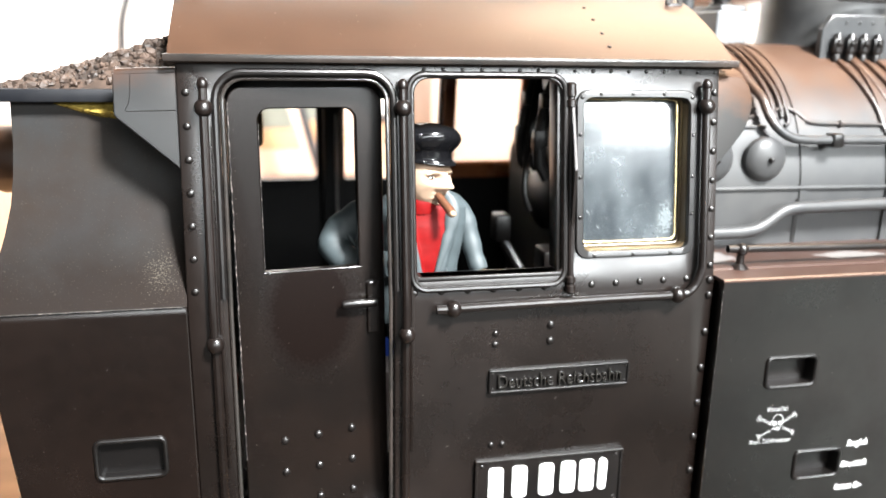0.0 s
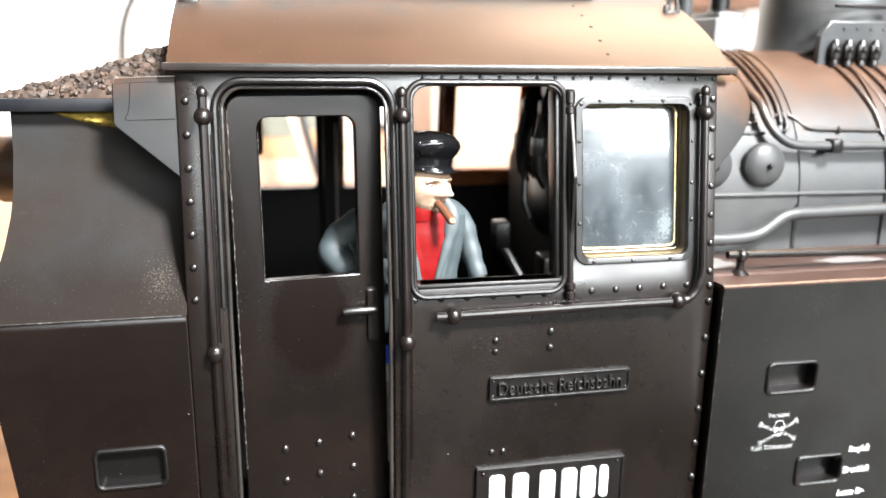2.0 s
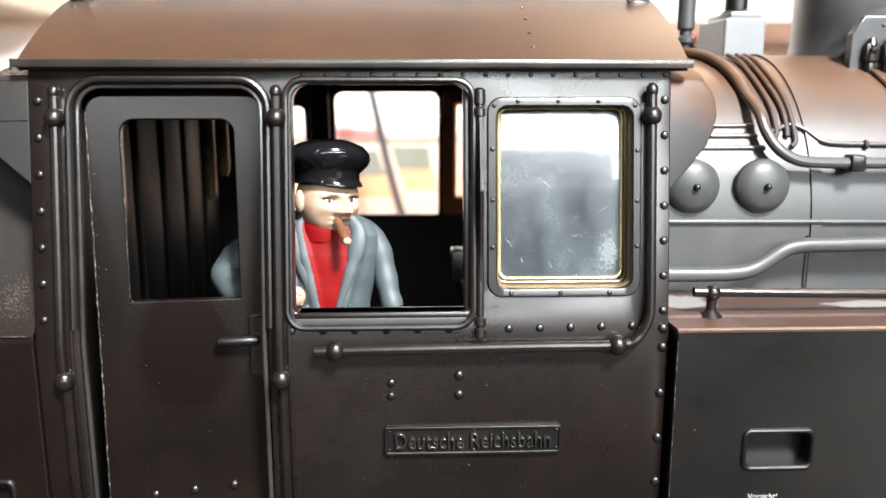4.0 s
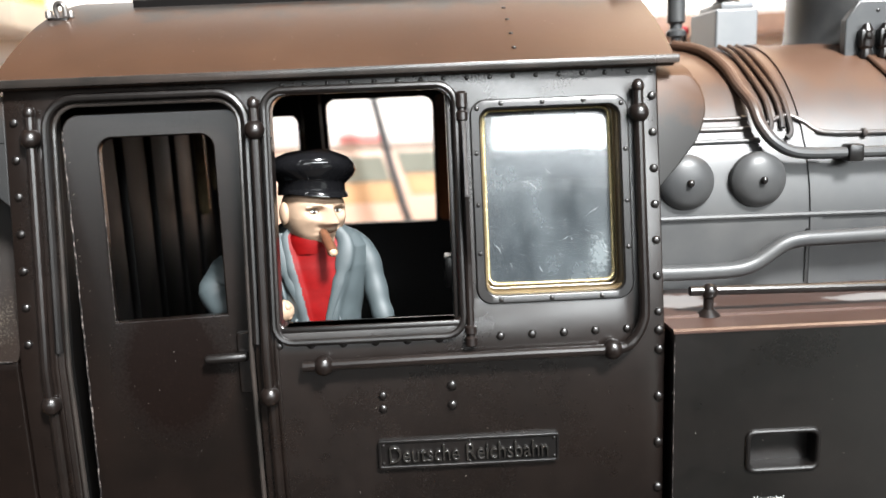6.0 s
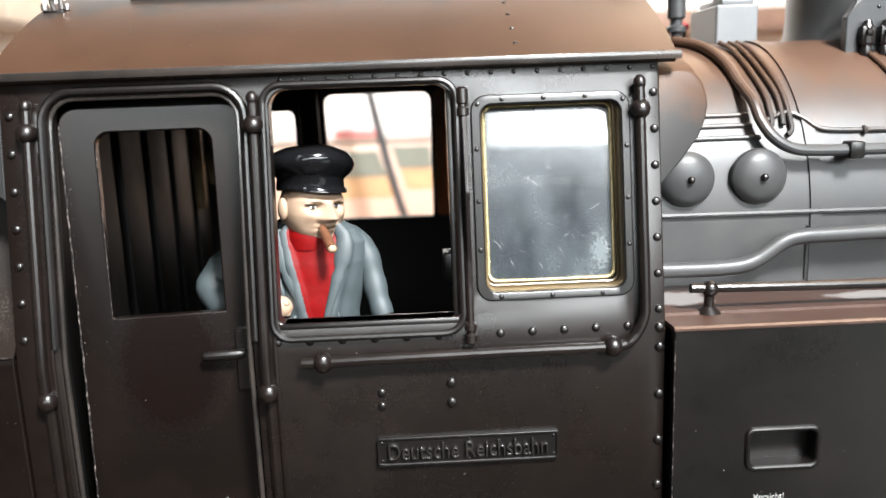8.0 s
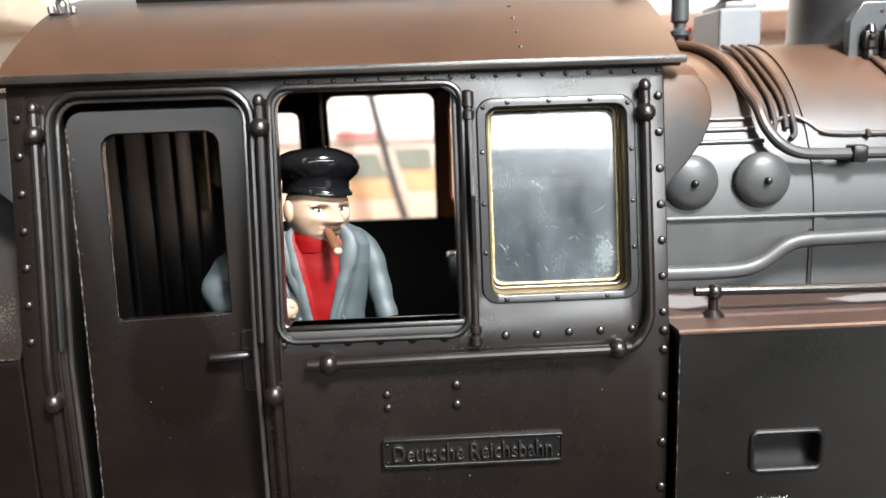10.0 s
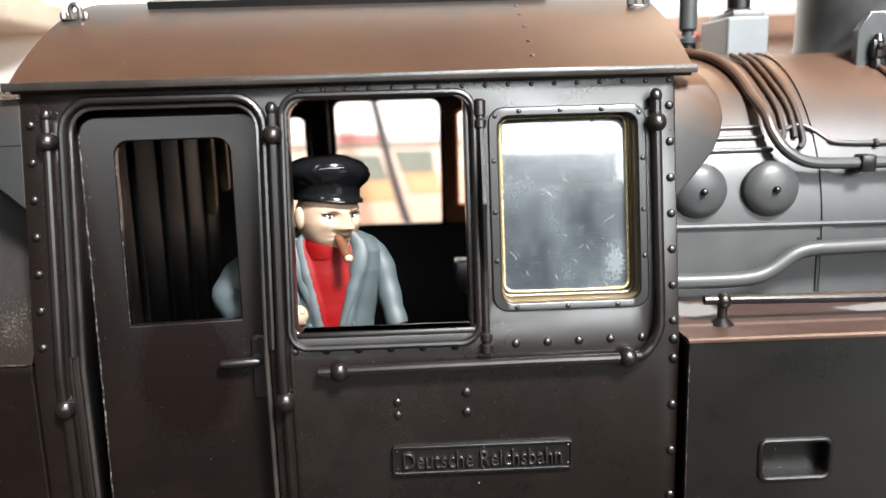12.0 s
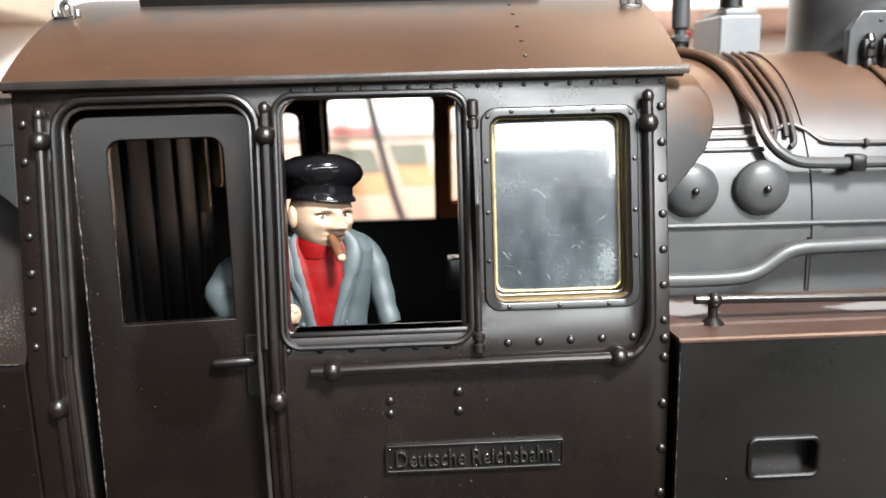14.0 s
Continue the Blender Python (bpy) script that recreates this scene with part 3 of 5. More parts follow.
# door surround: two beads that run up, over and down
def hoop(x0, x1, top, foot, r, y):
    pts = [(x0, y, foot)]
    pts += [(x0 + r - r * math.cos(radians(a)), y, top - r + r * math.sin(radians(a))) for a in range(0, 91, 15)]
    pts += [(x1 - r + r * math.cos(radians(90 - a)), y, top - r + r * math.sin(radians(90 - a))) for a in range(0, 91, 15)]
    return pts + [(x1, y, foot)]


part("door_bead", folded(tube(hoop(4.3, 32.0, 123.1, 88.0, 4.2, -0.1), 0.62)), BLACK, cab_side)
part("door_edge", folded(tube(hoop(5.3, 31.0, 122.1, 44, 3.4, 0.35), 0.35, 8)), LIP, cab_side)

# rivets of the cab side
rivets(cab_side, [(0.0, 0, 120 - 5.12 * k) for k in range(7)])
rivets(cab_side, [(88.95, 0, 120.2 - 5.06 * k) for k in range(7)])
rivets(cab_side, [(88.95, 0, 87.25), *((88.95, 0, 84.55 - 6.70 * k) for k in range(7))], BIG_RIVET)
rivets(cab_side, [(37.1 + 3.24 * k, 0, 123.7) for k in range(17)], SMALL_RIVET)
rivets(cab_side, [(34.95 + 4.53 * k, 0, 87.4) for k in range(6)])
rivets(cab_side, [(66.3 + 4.52 * k, 0, 87.4 + 0.06 * k) for k in range(5)])
rivets(cab_side, [(49.15, 0, 79.8), (49.15, 0, 77.9), (49.0, 0, 59.7), (51.1, 0, 59.7)])
rivets(cab_side, [(59.1, 0, 80.8), (59.1, 0, 78.0)], BIG_RIVET)

POCKET = plastic("window_pocket_brass_brown", (0.06, 0.04, 0.018), (0.16, 0.11, 0.045), 0.4, 0.7, rough=0.35, specks=False)
# fixed window: sunken panel rim, gold frame and scratched pane
fixed = part("fixed_window", folded(plate(rrect(63.2, 85.5, 92.0, 120.6, 2.2), [rrect(64.6, 84.2, 93.2, 119.3, 1.6)], -0.45, 0.4)), BLACK, loco)
part("pocket_side", folded(plate(rrect(64.3, 84.5, 92.9, 119.6, 1.7), [rrect(64.7, 84.1, 93.3, 119.4, 1.5)], 0.3, 4.2)), POCKET, fixed)
gold_loop = [(x, 3.1, z) for x, z in rrect(65.2, 83.5, 94.0, 119.0, 1.3)]
part("gold_frame", folded(tube(gold_loop, 0.34, 10, True)), GOLD, fixed, "gold-painted frame")
part("gold_lip", folded(tube([(x, 2.4, z) for x, z in rrect(64.8, 83.95, 93.55, 119.3, 1.3)], 0.2, 8, True)), POCKET, fixed)
pane_bm = bmesh.new()
nx, nz = 16, 20
grid = []
for j in range(nz + 1):
    row = []
    for i in range(nx + 1):
        u, w = i / nx * 2 - 1, j / nz * 2 - 1
        row.append(pane_bm.verts.new((74.35 + 9.1 * u, 3.5 - 0.25 * (1 - u * u) + 0.22 * max(0.0, w - 0.2) ** 2 - 0.15 * (1 - w * w), 106.5 + 12.4 * w)))
    grid.append(row)
for a, b in zip(grid, grid[1:]):
    for i in range(nx):
        pane_bm.faces.new((a[i], a[i + 1], b[i + 1], b[i]))
pane = part("pane", folded(pane_bm), PANE, fixed, "scratched milky pane", smooth=80)
thick = pane.modifiers.new("thick", "SOLIDIFY")
thick.thickness, thick.offset = 0.0008, 0
pane.visible_shadow = False
small = [(67.6, 120.0), (73.4, 120.0), (79.2, 120.0), (66.6, 92.6), (73.8, 92.6), (80.9, 92.6)]
small += [(63.9, 113.2), (63.9, 106.0), (63.9, 99.2), (84.9, 113.0), (84.9, 105.8), (84.9, 99.3), (64.2, 119.4), (84.5, 119.4)]
rivets(fixed, [(x, -0.45, z) for x, z in small], SMALL_RIVET)

# wind deflector on its hinge rod
hinge = part("wind_deflector", folded(tube([(62.1, -0.7, 86.6), (62.1, -0.7, 121.6)], 0.55)), RAIL, loco)
for z0, z1 in ((86.4, 89.4), (117.8, 121.9)):
    part("hinge_knuckle", folded(lathe([(0.6, 0), (0.85, 0.2), (0.85, 1.2), (0.62, 1.4), (0.62, 1.7), (0.85, 1.9), (0.85, z1 - z0 - 0.3), (0.5, z1 - z0)], (62.1, -0.75, z0), "z", 14)), RAIL, hinge)
blade = bmesh.new()
prof = [(-0.9, 88.6), (-1.4, 98), (-3.0, 107.6), (-2.4, 112), (-1.2, 118.6), (-0.6, 118.6), (-0.6, 88.6)]
va = [blade.verts.new((62.0, y, z)) for y, z in prof]
vb = [blade.verts.new((62.5, y, z)) for y, z in prof]
blade.faces.new(va)
blade.faces.new(vb[::-1])
for k in range(len(prof)):
    blade.faces.new((va[k], va[(k + 1) % len(prof)], vb[(k + 1) % len(prof)], vb[k]))
part("blade", folded(blade), RAIL, hinge, smooth=0)
part("blade_edge", folded(tube([(62.3, -2.9, 107.8), (62.3, -2.35, 112), (62.3, -1.15, 118.4)], 0.14, 6)), STEEL, hinge)


# handrails
def handrail(name, pts, r, knobs):
    ob = part(name, folded(tube(softened(pts, 5), r, 12)), RAIL, loco)
    for p, way in knobs:
        k = ball(p, 1.4, 18)
        tube([Vector(p), Vector(p) + Vector((0, 1.9, 0))], 0.75, 10, bm=k)
        part("knob", folded(k), RAIL, ob)
    return ob


for x in (2.6, 33.4):
    top = 121.3
    d = -0.8 if x < 10 else -1.4
    handrail("handrail", [(x, d, top), (x, d, 118), (x, d, 100), (x, d, 81)], 0.7, [((x, d - 0.1, 117.75), 0), ((x + 0.1, d, 81.0), 0)])
    part("handrail_foot", folded(tube([(x + 0.1, -0.3, 82), (x + 0.1, -0.3, 40.5)], 0.8)), SIDE, loco)
    part("handrail_end", folded(ball((x, d, top), 0.86, 14, scale=(1, 1, 1.2))), RAIL, loco)
    part("handrail_backing", folded(box(x + 0.9, x + 1.5, -0.35, 0.1, 60, 115, 0.15)), SIDE, loco)
handrail("corner_handrail", [(86.65, -1.5, 121.6), (86.65, -1.5, 118), (86.65, -1.5, 104), (86.65, -1.5, 92), (86.3, -1.5, 88.8), (84.6, -1.5, 86.2), (82, -1.5, 85.35), (70, -1.5, 85.25), (50, -1.5, 85.05), (38.4, -1.5, 84.9)], 0.72,
         [((86.65, -1.6, 118.0), 0), ((81.9, -1.5, 85.35), 0), ((41.3, -1.5, 84.95), 0)])

# nameplate and number plate
nameplate = part("nameplate", folded(plate(rrect(48.1, 74.3, 69.35, 73.5, 0.4), [], -0.5, 0.2)), BLACK, loco)
ringbm = plate(rrect(48.1, 74.3, 69.35, 73.5, 0.4), [rrect(48.5, 73.9, 69.75, 73.1, 0.3)], -0.75, -0.45, edge=0.1)
part("plate_edge", folded(ringbm), BLACK, nameplate)
lettering("Deutsche Reichsbahn", 2.35, 49.5, -0.55, 70.35, LETTER, nameplate, 0.45, squeeze=0.80, spacing=1.0, bold=-0.07, edge=0.10)
rivets(nameplate, [(48.8, -0.5, 72.75), (48.8, -0.5, 70.1), (73.6, -0.5, 72.75), (73.6, -0.5, 70.1), (61.3, -0.5, 72.9), (61.3, -0.5, 69.9)], dome_mesh("plate_rivet", 0.25, BLACK))
number = part("number_plate", folded(plate(rrect(46.1, 74.5, 46.5, 57.1, 0.3), [], -0.5, 0.2)), BLACK, loco)
ringbm = plate(rrect(46.1, 74.5, 46.5, 57.1, 0.3), [rrect(46.6, 74.0, 47.0, 56.6, 0.2)], -0.85, -0.45, edge=0.1)
part("plate_edge", folded(ringbm), BLACK, number)
for x in (48.5, 53.0, 58.1, 62.3, 66.0, 69.7):
    bar = plate(rrect(x, x + (2.9 if x < 69 else 1.7), 49.4, 55.5, 0.8), [], -0.95, -0.4)
    part("white_bar", folded(bar), WHITE, number)
rivets(number, [(47.4, -0.5, 55.9), (73.1, -0.5, 56.0), (47.4, -0.5, 47.6), (73.1, -0.5, 47.6)], SMALL_RIVET)

part("handrail_end", folded(ball((86.65, -1.5, 121.6), 0.88, 14, scale=(1, 1, 1.2))), RAIL, loco)
# door, hung a little askew in its opening
door = part("cab_door", folded(plate(rrect(6.1, 31.0, 43.5, 121.3, (0, 0, 2.6, 2.6)), [rrect(10.8, 26.6, 91.1, 117.8, (0, 0, 1.9, 1.9))], 2.2, 3.9), False), DOOR, loco, "black door with dark powder under its window", smooth=30)
handle_plate = part("handle_plate", folded(plate(rrect(27.7, 29.9, 79.5, 88.3, 0.5), [], 1.5, 2.3), False), DOOR, door)
crank = tube([(29.25, 0.6, 84.95), (29.05, 0.6, 84.95), (28.5, 0.6, 84.95), (23.6, 0.6, 85.0), (23.2, 0.6, 85.0), (23.0, 0.6, 85.0)], [0.25, 0.55, 0.66, 0.66, 0.5, 0.2], 14)
tube([(28.7, 0.7, 84.95), (28.7, 2.0, 84.95)], 0.5, 8, bm=crank)
part("door_handle", folded(crank, False), BLACK, door)
rivets(door, [(x, 2.2, z + 0.35 * n) for z in (62.5, 57.0, 51.4) for n, x in enumerate((12.8, 18.6, 24.5))], BIG_RIVET, False)
part("door_crease", folded(box(6.6, 30.4, 2.12, 2.3, 119.1, 119.22), False), DOOR, door, smooth=0)
# the flat door hangs slightly ajar behind the bent side, swung inwards about its rear edge
door.matrix_basis = Matrix.Translation((0.0055, 0.0040, 0.0876)) @ Matrix.Rotation(radians(6.6), 4, "Z") @ Matrix.Rotation(radians(-3.8), 4, "X") @ Matrix.Translation((-0.0055, -0.0022, -0.0880))
part("door_lintel", folded(box(3.6, 33.6, 6.2, 7.0, 118.6, 126, 0.2)), INSIDE, loco)
part("door_post", folded(box(2.0, 4.9, 2.0, 3.0, 43, 124, 0.2)), INSIDE, loco)

# gussets at both ends of the cab side
gus = plate([(-10.5, 122.7), (-10.55, 116.6), (-10.2, 116.1), (-1.3, 108.4), (-1.3, 123.2)], [], 0.2, 1.6)
gus_rear = part("rear_gusset", folded(gus), GUSSET, loco)
part("gusset_seam", folded(tube([(-7.9, 0.16, 122.6), (-8.05, 0.16, 119.7), (-8.35, 0.16, 118.3), (-8.9, 0.16, 117.3), (-8.6, 0.16, 117.15), (-1.5, 0.16, 117.3)], 0.05, 6)), BLACK, gus_rear)
part("gusset_rim", folded(tube([(-10.15, 0.9, 122.7), (-6, 0.85, 122.95), (-1.4, 0.85, 123.05)], 0.7, 10)), GUSSET, gus_rear)
gus = plate([(89.8, 123.2), (94.2, 123.0), (95.4, 122.4), (96.2, 121.2), (96.7, 119.6), (96.85, 118.0), (96.4, 115.9), (95.4, 113.6), (92.7, 110.3), (89.8, 107.2)], [], 0.6, 2.2)
gus_front = part("front_gusset", folded(gus), FRONT_GUSSET, loco)
shoulder = bmesh.new()
arc = [(0.75, 122.5), (1.2, 123.2), (2.2, 123.9), (4.0, 124.5), (9.0, 125.2)]
lo = [shoulder.verts.new((89.8, y, z)) for y, z in arc]
hi = [shoulder.verts.new((95.2 - 0.2 * k, y, z)) for k, (y, z) in enumerate(arc)]
for k in range(len(arc) - 1):
    shoulder.faces.new((lo[k], lo[k + 1], hi[k + 1], hi[k]))
sh = part("front_shoulder", folded(shoulder), FRONT_GUSSET, loco, smooth=60)
s_mod = sh.modifiers.new("thick", "SOLIDIFY")
s_mod.thickness = 0.0008

# cab roof, an arc over the cab, with rivets, eyes and a raised hatch
RC, RZ, RR = 53.0, 58.1, 82.2


def on_roof(y, lift=0.0):
    return RZ + math.sqrt((RR + lift) ** 2 - (y - RC) ** 2)


def arch(name, x0, x1, y0, y1, low, high, mat, parent, n=48, ends=0.0):
    bm = bmesh.new()
    rows = []
    for k in range(n + 1):
        y = y0 + (y1 - y0) * k / n
        a = math.atan2(math.sqrt(RR**2 - (y - RC) ** 2), y - RC)
        c, s = math.cos(a), math.sin(a)
        rows.append([bm.verts.new((x, RC + (RR + d) * c, RZ + (RR + d) * s)) for x, d in ((x0, low), (x1, low), (x1, high), (x0, high))])
    for a, b in zip(rows, rows[1:]):
        for j in range(4):
            bm.faces.new((a[j], a[(j + 1) % 4], b[(j + 1) % 4], b[j]))
    bm.faces.new(rows[0][::-1])
    bm.faces.new(rows[-1])
    return part(name, bm, mat, parent, smooth=30)


roof = arch("cab_roof", -2.4, 92.2, 4.9, 101.1, -1.4, 0.0, RUST, loco)
part("roof_edge", box(-2.9, 92.6, 3.95, 6.4, 124.0, 125.15, 0.16, 2), LIP, roof)
part("roof_edge", box(-2.9, 92.6, 99.6, 102.05, 124.0, 125.15, 0.16, 2), LIP, roof)
arch("roof_hatch", 9.4, 75.7, 30.8, 75.2, -0.2, 1.2, BLACK, roof, 24)
for y in (8.3, 12.0, 16.5, 21.3, 26.2):
    ob = new("rivet", SMALL_RIVET)
    ob.parent, ob.location = roof, (70.1 * MM, y * MM, on_roof(y) * MM)
    n_y, n_z = (y - RC) / RR, (on_roof(y) - RZ) / RR
    ob.rotation_euler = (math.atan2(-n_z, -n_y), 0, 0)
for x in (-0.3, 89.6):
    z = on_roof(24.4)
    foot = part("lifting_eye", box(x - 1.6, x + 1.6, 23.6, 25.4, z - 0.9, z + 0.15, 0.2), RAIL, roof)
    part("ring", tube(softened([(x - 0.2, 24.9, z), (x - 0.5, 24.6, z + 1.7), (x + 0.2, 24.4, z + 2.4), (x + 1.0, 24.3, z + 1.9), (x + 1.1, 24.3, z + 0.3)], 4), 0.42, 8), WHEEL, foot)
    part("bolt", lathe([(0.62, 0), (0.62, 0.8), (0.45, 1.1)], (x - 1.3, 23.9, z + 0.1), "z", 8), WHEEL, foot)
    part("bolt", lathe([(0.5, 0), (0.5, 0.7), (0.35, 1.0)], (x + 1.7, 25.0, z + 0.2), "z", 8), WHEEL, foot)

# coal bunker: lower tank flush with the cab, upper wall set in with a cove that sweeps out
lower = part("bunker_tank", folded(plate([(-26.8, 40), (-1.3, 40), (-1.3, 87.2), (-31.5, 87.2)], [rrect(-16.6, -6.3, 60.3, 66.1, 0.9)], -0.6, 1.4)), BUNKER, loco)
recess_frame("bunker_step", -17.2, -5.8, 59.7, 66.7, -0.6, 1.5, loco, BLACK, BLACK)
cove = bmesh.new()
IN = 12.4
prof = [(-0.4, 86.7), (0.6, 88.1), (2.6, 90.3), (5.2, 93.3), (7.6, 97.1), (9.7, 101.3), (11.0, 105.6), (11.9, 110.6), (IN, 117.4)]
near, turnv = [], []
for y, z in prof:
    near.append(cove.verts.new((-1.3, y, z)))
    turnv.append(cove.verts.new((-31.5 + (y + 0.6) * 0.35, y, z)))
far_v = [cove.verts.new((-31.5 + (y + 0.6) * 0.35, 106 - y, z)) for y, z in prof]
for k in range(len(prof) - 1):
    cove.faces.new((near[k], near[k + 1], turnv[k + 1], turnv[k]))
    cove.faces.new((turnv[k], turnv[k + 1], far_v[k + 1], far_v[k]))
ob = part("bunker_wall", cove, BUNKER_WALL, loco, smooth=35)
s_mod = ob.modifiers.new("thick", "SOLIDIFY")
s_mod.thickness, s_mod.offset = 0.0012, -1
part("bunker_floor", box(-28, -1.3, 1.5, 104, 85.4, 86.4), BLACK, loco)
part("bunker_rear", box(-25, -24, 1.0, 105, 38, 86), BUNKER, loco)
leaf = bmesh.new()
ring_a = []
lf = [(-20.7, 117.0, 0.2), (-18.2, 116.2, 0.7), (-15.8, 115.4, 1.1), (-13.6, 114.9, 1.4), (-11.4, 114.7, 1.5), (-9.1, 114.9, 1.3)]
rng = random.Random(8)
for (x0, z0, b0), (x1, z1, b1) in zip(lf, lf[1:]):
    for k in range(6):
        t = k / 6
        x, z, b = x0 + (x1 - x0) * t, z0 + (z1 - z0) * t, b0 + (b1 - b0) * t
        col = []
        for j in range(7):
            u = j / 6
            bulge = b * (0.2 + math.sin(math.pi * min(1.0, u * 1.15)) * (0.75 + rng.uniform(-0.3, 0.3)))
            col.append(leaf.verts.new((x + rng.uniform(-0.12, 0.12), IN - bulge, z + (117.3 - z) * u)))
        ring_a.append(col)
for a, b in zip(ring_a, ring_a[1:]):
    for j in range(6):
        leaf.faces.new((a[j], a[j + 1], b[j + 1], b[j]))
ob = part("brass_leaf", leaf, BRASS, loco, "crumpled yellow-brass sliver", smooth=60)
ob.modifiers.new("thick", "SOLIDIFY").thickness = 0.0006
lamp_r = part("rear_lamp", lathe([(4.6, 0), (6.0, 0.4), (6.4, 1.2), (6.4, 7.5), (5.0, 8.5)], (-39.6, 42.7, 104.0), "x", 28), RUST, loco)

# far side, ends and floor of the cab
WIDE = 106.0


def mirrored(bm):
    """The far side is the near one's mirror image."""
    bmesh.ops.bisect_plane(bm, geom=[*bm.verts, *bm.edges, *bm.faces], dist=1e-5, plane_co=(0, 0, WAIST), plane_no=(0, 0, 1))
    for v in bm.verts:
        v.co.y = WIDE - v.co.y - lean(v.co.z)
    return bm


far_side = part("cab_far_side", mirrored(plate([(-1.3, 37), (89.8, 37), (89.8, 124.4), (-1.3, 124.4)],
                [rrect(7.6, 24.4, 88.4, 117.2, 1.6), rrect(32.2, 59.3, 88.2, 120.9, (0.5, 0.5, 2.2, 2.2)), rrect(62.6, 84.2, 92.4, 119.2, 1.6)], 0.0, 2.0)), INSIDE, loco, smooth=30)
frame_far = part("far_window_frame", mirrored(plate(rrect(60.2, 87.6, 88.6, 121.6, 1.4), [rrect(63.2, 83.6, 92.6, 118.4, 1.2)], 2.0, 4.4)), BROWN_FRAME, loco, "glossy brown inner window frame")
part("amber_rim", mirrored(tube([(x, 2.8, z) for x, z in rrect(63.5, 83.3, 92.9, 118.1, 1.2)], 0.5, 8, True)), AMBER, frame_far, "amber translucent rim")
far_pane = part("pane", mirrored(box(62.7, 84.1, 0.8, 1.4, 92.5, 119.1)), CLEAR, frame_far, smooth=0)
far_pane.visible_shadow = False
part("far_post", mirrored(box(26.2, 31.0, 2.2, 5.6, 37, 123, 0.4)), INSIDE, loco)
part("far_rod", tube(softened([(27.4, 97.5, 118.6), (28.6, 97.5, 119.0), (29.4, 97.5, 118.2), (29.5, 97.5, 112), (29.6, 97.5, 80), (29.6, 97.5, 39)], 4), 0.40, 8), STEEL, loco)


def end_wall(name, x0, x1, mat):
    top_line = [(y, on_roof(y) - 1.6) for y in np.linspace(8.4, 97.6, 25)]
    bm = plate([(103.8, WAIST), (103.8, 37), (2.2, 37), (2.2, WAIST), *top_line], [], x0, x1)
    bmesh.ops.transform(bm, matrix=Matrix(((0, 1, 0, 0), (1, 0, 0, 0), (0, 0, 1, 0), (0, 0, 0, 1))), verts=bm.verts)
    return part(name, bm, mat, loco, smooth=0)


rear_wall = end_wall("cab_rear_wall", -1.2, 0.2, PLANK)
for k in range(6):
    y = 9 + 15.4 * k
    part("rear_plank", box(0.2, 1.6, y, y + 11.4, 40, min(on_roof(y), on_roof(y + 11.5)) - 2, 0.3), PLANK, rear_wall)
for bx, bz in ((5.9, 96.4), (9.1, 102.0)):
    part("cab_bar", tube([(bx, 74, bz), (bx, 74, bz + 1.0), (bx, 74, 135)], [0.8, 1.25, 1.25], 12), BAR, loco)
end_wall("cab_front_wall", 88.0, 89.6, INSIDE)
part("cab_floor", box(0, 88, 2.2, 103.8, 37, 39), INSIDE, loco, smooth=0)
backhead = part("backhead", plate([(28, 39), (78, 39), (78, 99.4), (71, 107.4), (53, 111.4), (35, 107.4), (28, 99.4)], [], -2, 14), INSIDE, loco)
backhead.data.transform(Matrix.Translation((0.088, 0, 0)) @ Matrix.Rotation(radians(90), 4, "Z"))
part("fire_door", ball((74.2, 50, 93.4), 10, 24, scale=(0.28, 1.1, 0.8)), BLACK, backhead)
for y, z, r in ((34, 118.4, 3.0), (42, 120.4, 3.6), (51, 119.4, 3.2)):
    part("gauge", lathe([(r, 0), (r + 0.4, 0.4), (r + 0.4, 1.8), (r, 2.2), (r - 0.6, 2.2), (r - 0.6, 1.9)], (71, y, z), "x", 24), BLACK, backhead)
for y, x in ((34, 66.7), (38, 68.7), (43, 65.7), (48, 69.2)):
    stem = tube([(x + 2, y, 99.4), (x + 0.4, y, 102.4), (x, y, 107.5), (x + 1.4, y, 116.6), (x + 3, y, 121.6)], [0.8, 1.0, 1.3, 1.0, 0.7], 10)
    box(x - 1.1, x + 1.3, y - 1.2, y + 1.2, 106, 110, 0.3, bm=stem)
    box(x + 0.2, x + 2.6, y - 1.4, y + 1.4, 114.5, 117.5, 0.3, bm=stem)
    part("gauge_glass", stem, BLACK, backhead)
part("regulator", tube([(73, 54, 101.4), (70, 48, 103.4), (66.7, 40, 108.5)], 0.8, 10), RAIL, backhead)
part("backhead_pipe", tube(softened([(66.2, 36, 92.5), (65, 36.4, 96.5), (65.6, 38, 102.5), (67.2, 40, 112.5), (69.3, 42, 122.5)], 5), 0.7, 10), RAIL, backhead)
part("injector_box", box(67.2, 74.2, 28, 35, 80, 85.4, 0.8), BLACK, backhead)
part("injector_box", box(59.6, 63.1, 38.4, 43.4, 85, 91, 0.6), BLACK, backhead)
part("reverser", tube([(61.3, 40.4, 86), (65.1, 37.4, 79), (69.1, 35, 74)], 1.3, 10), BLACK, backhead)
part("reverser_stand", box(66.1, 72.1, 32, 38, 39, 79, 0.6), INSIDE, backhead)
for y, z in ((28.5, 95.8), (30, 84.4)):
    part("stud", ball((73.4, y, z), 0.5, 8), STEEL, backhead)
lever = part("floor_lever", tube([(4.1, 19, 39), (4.1, 19, 63.2)], 0.5, 8), BLACK, loco)
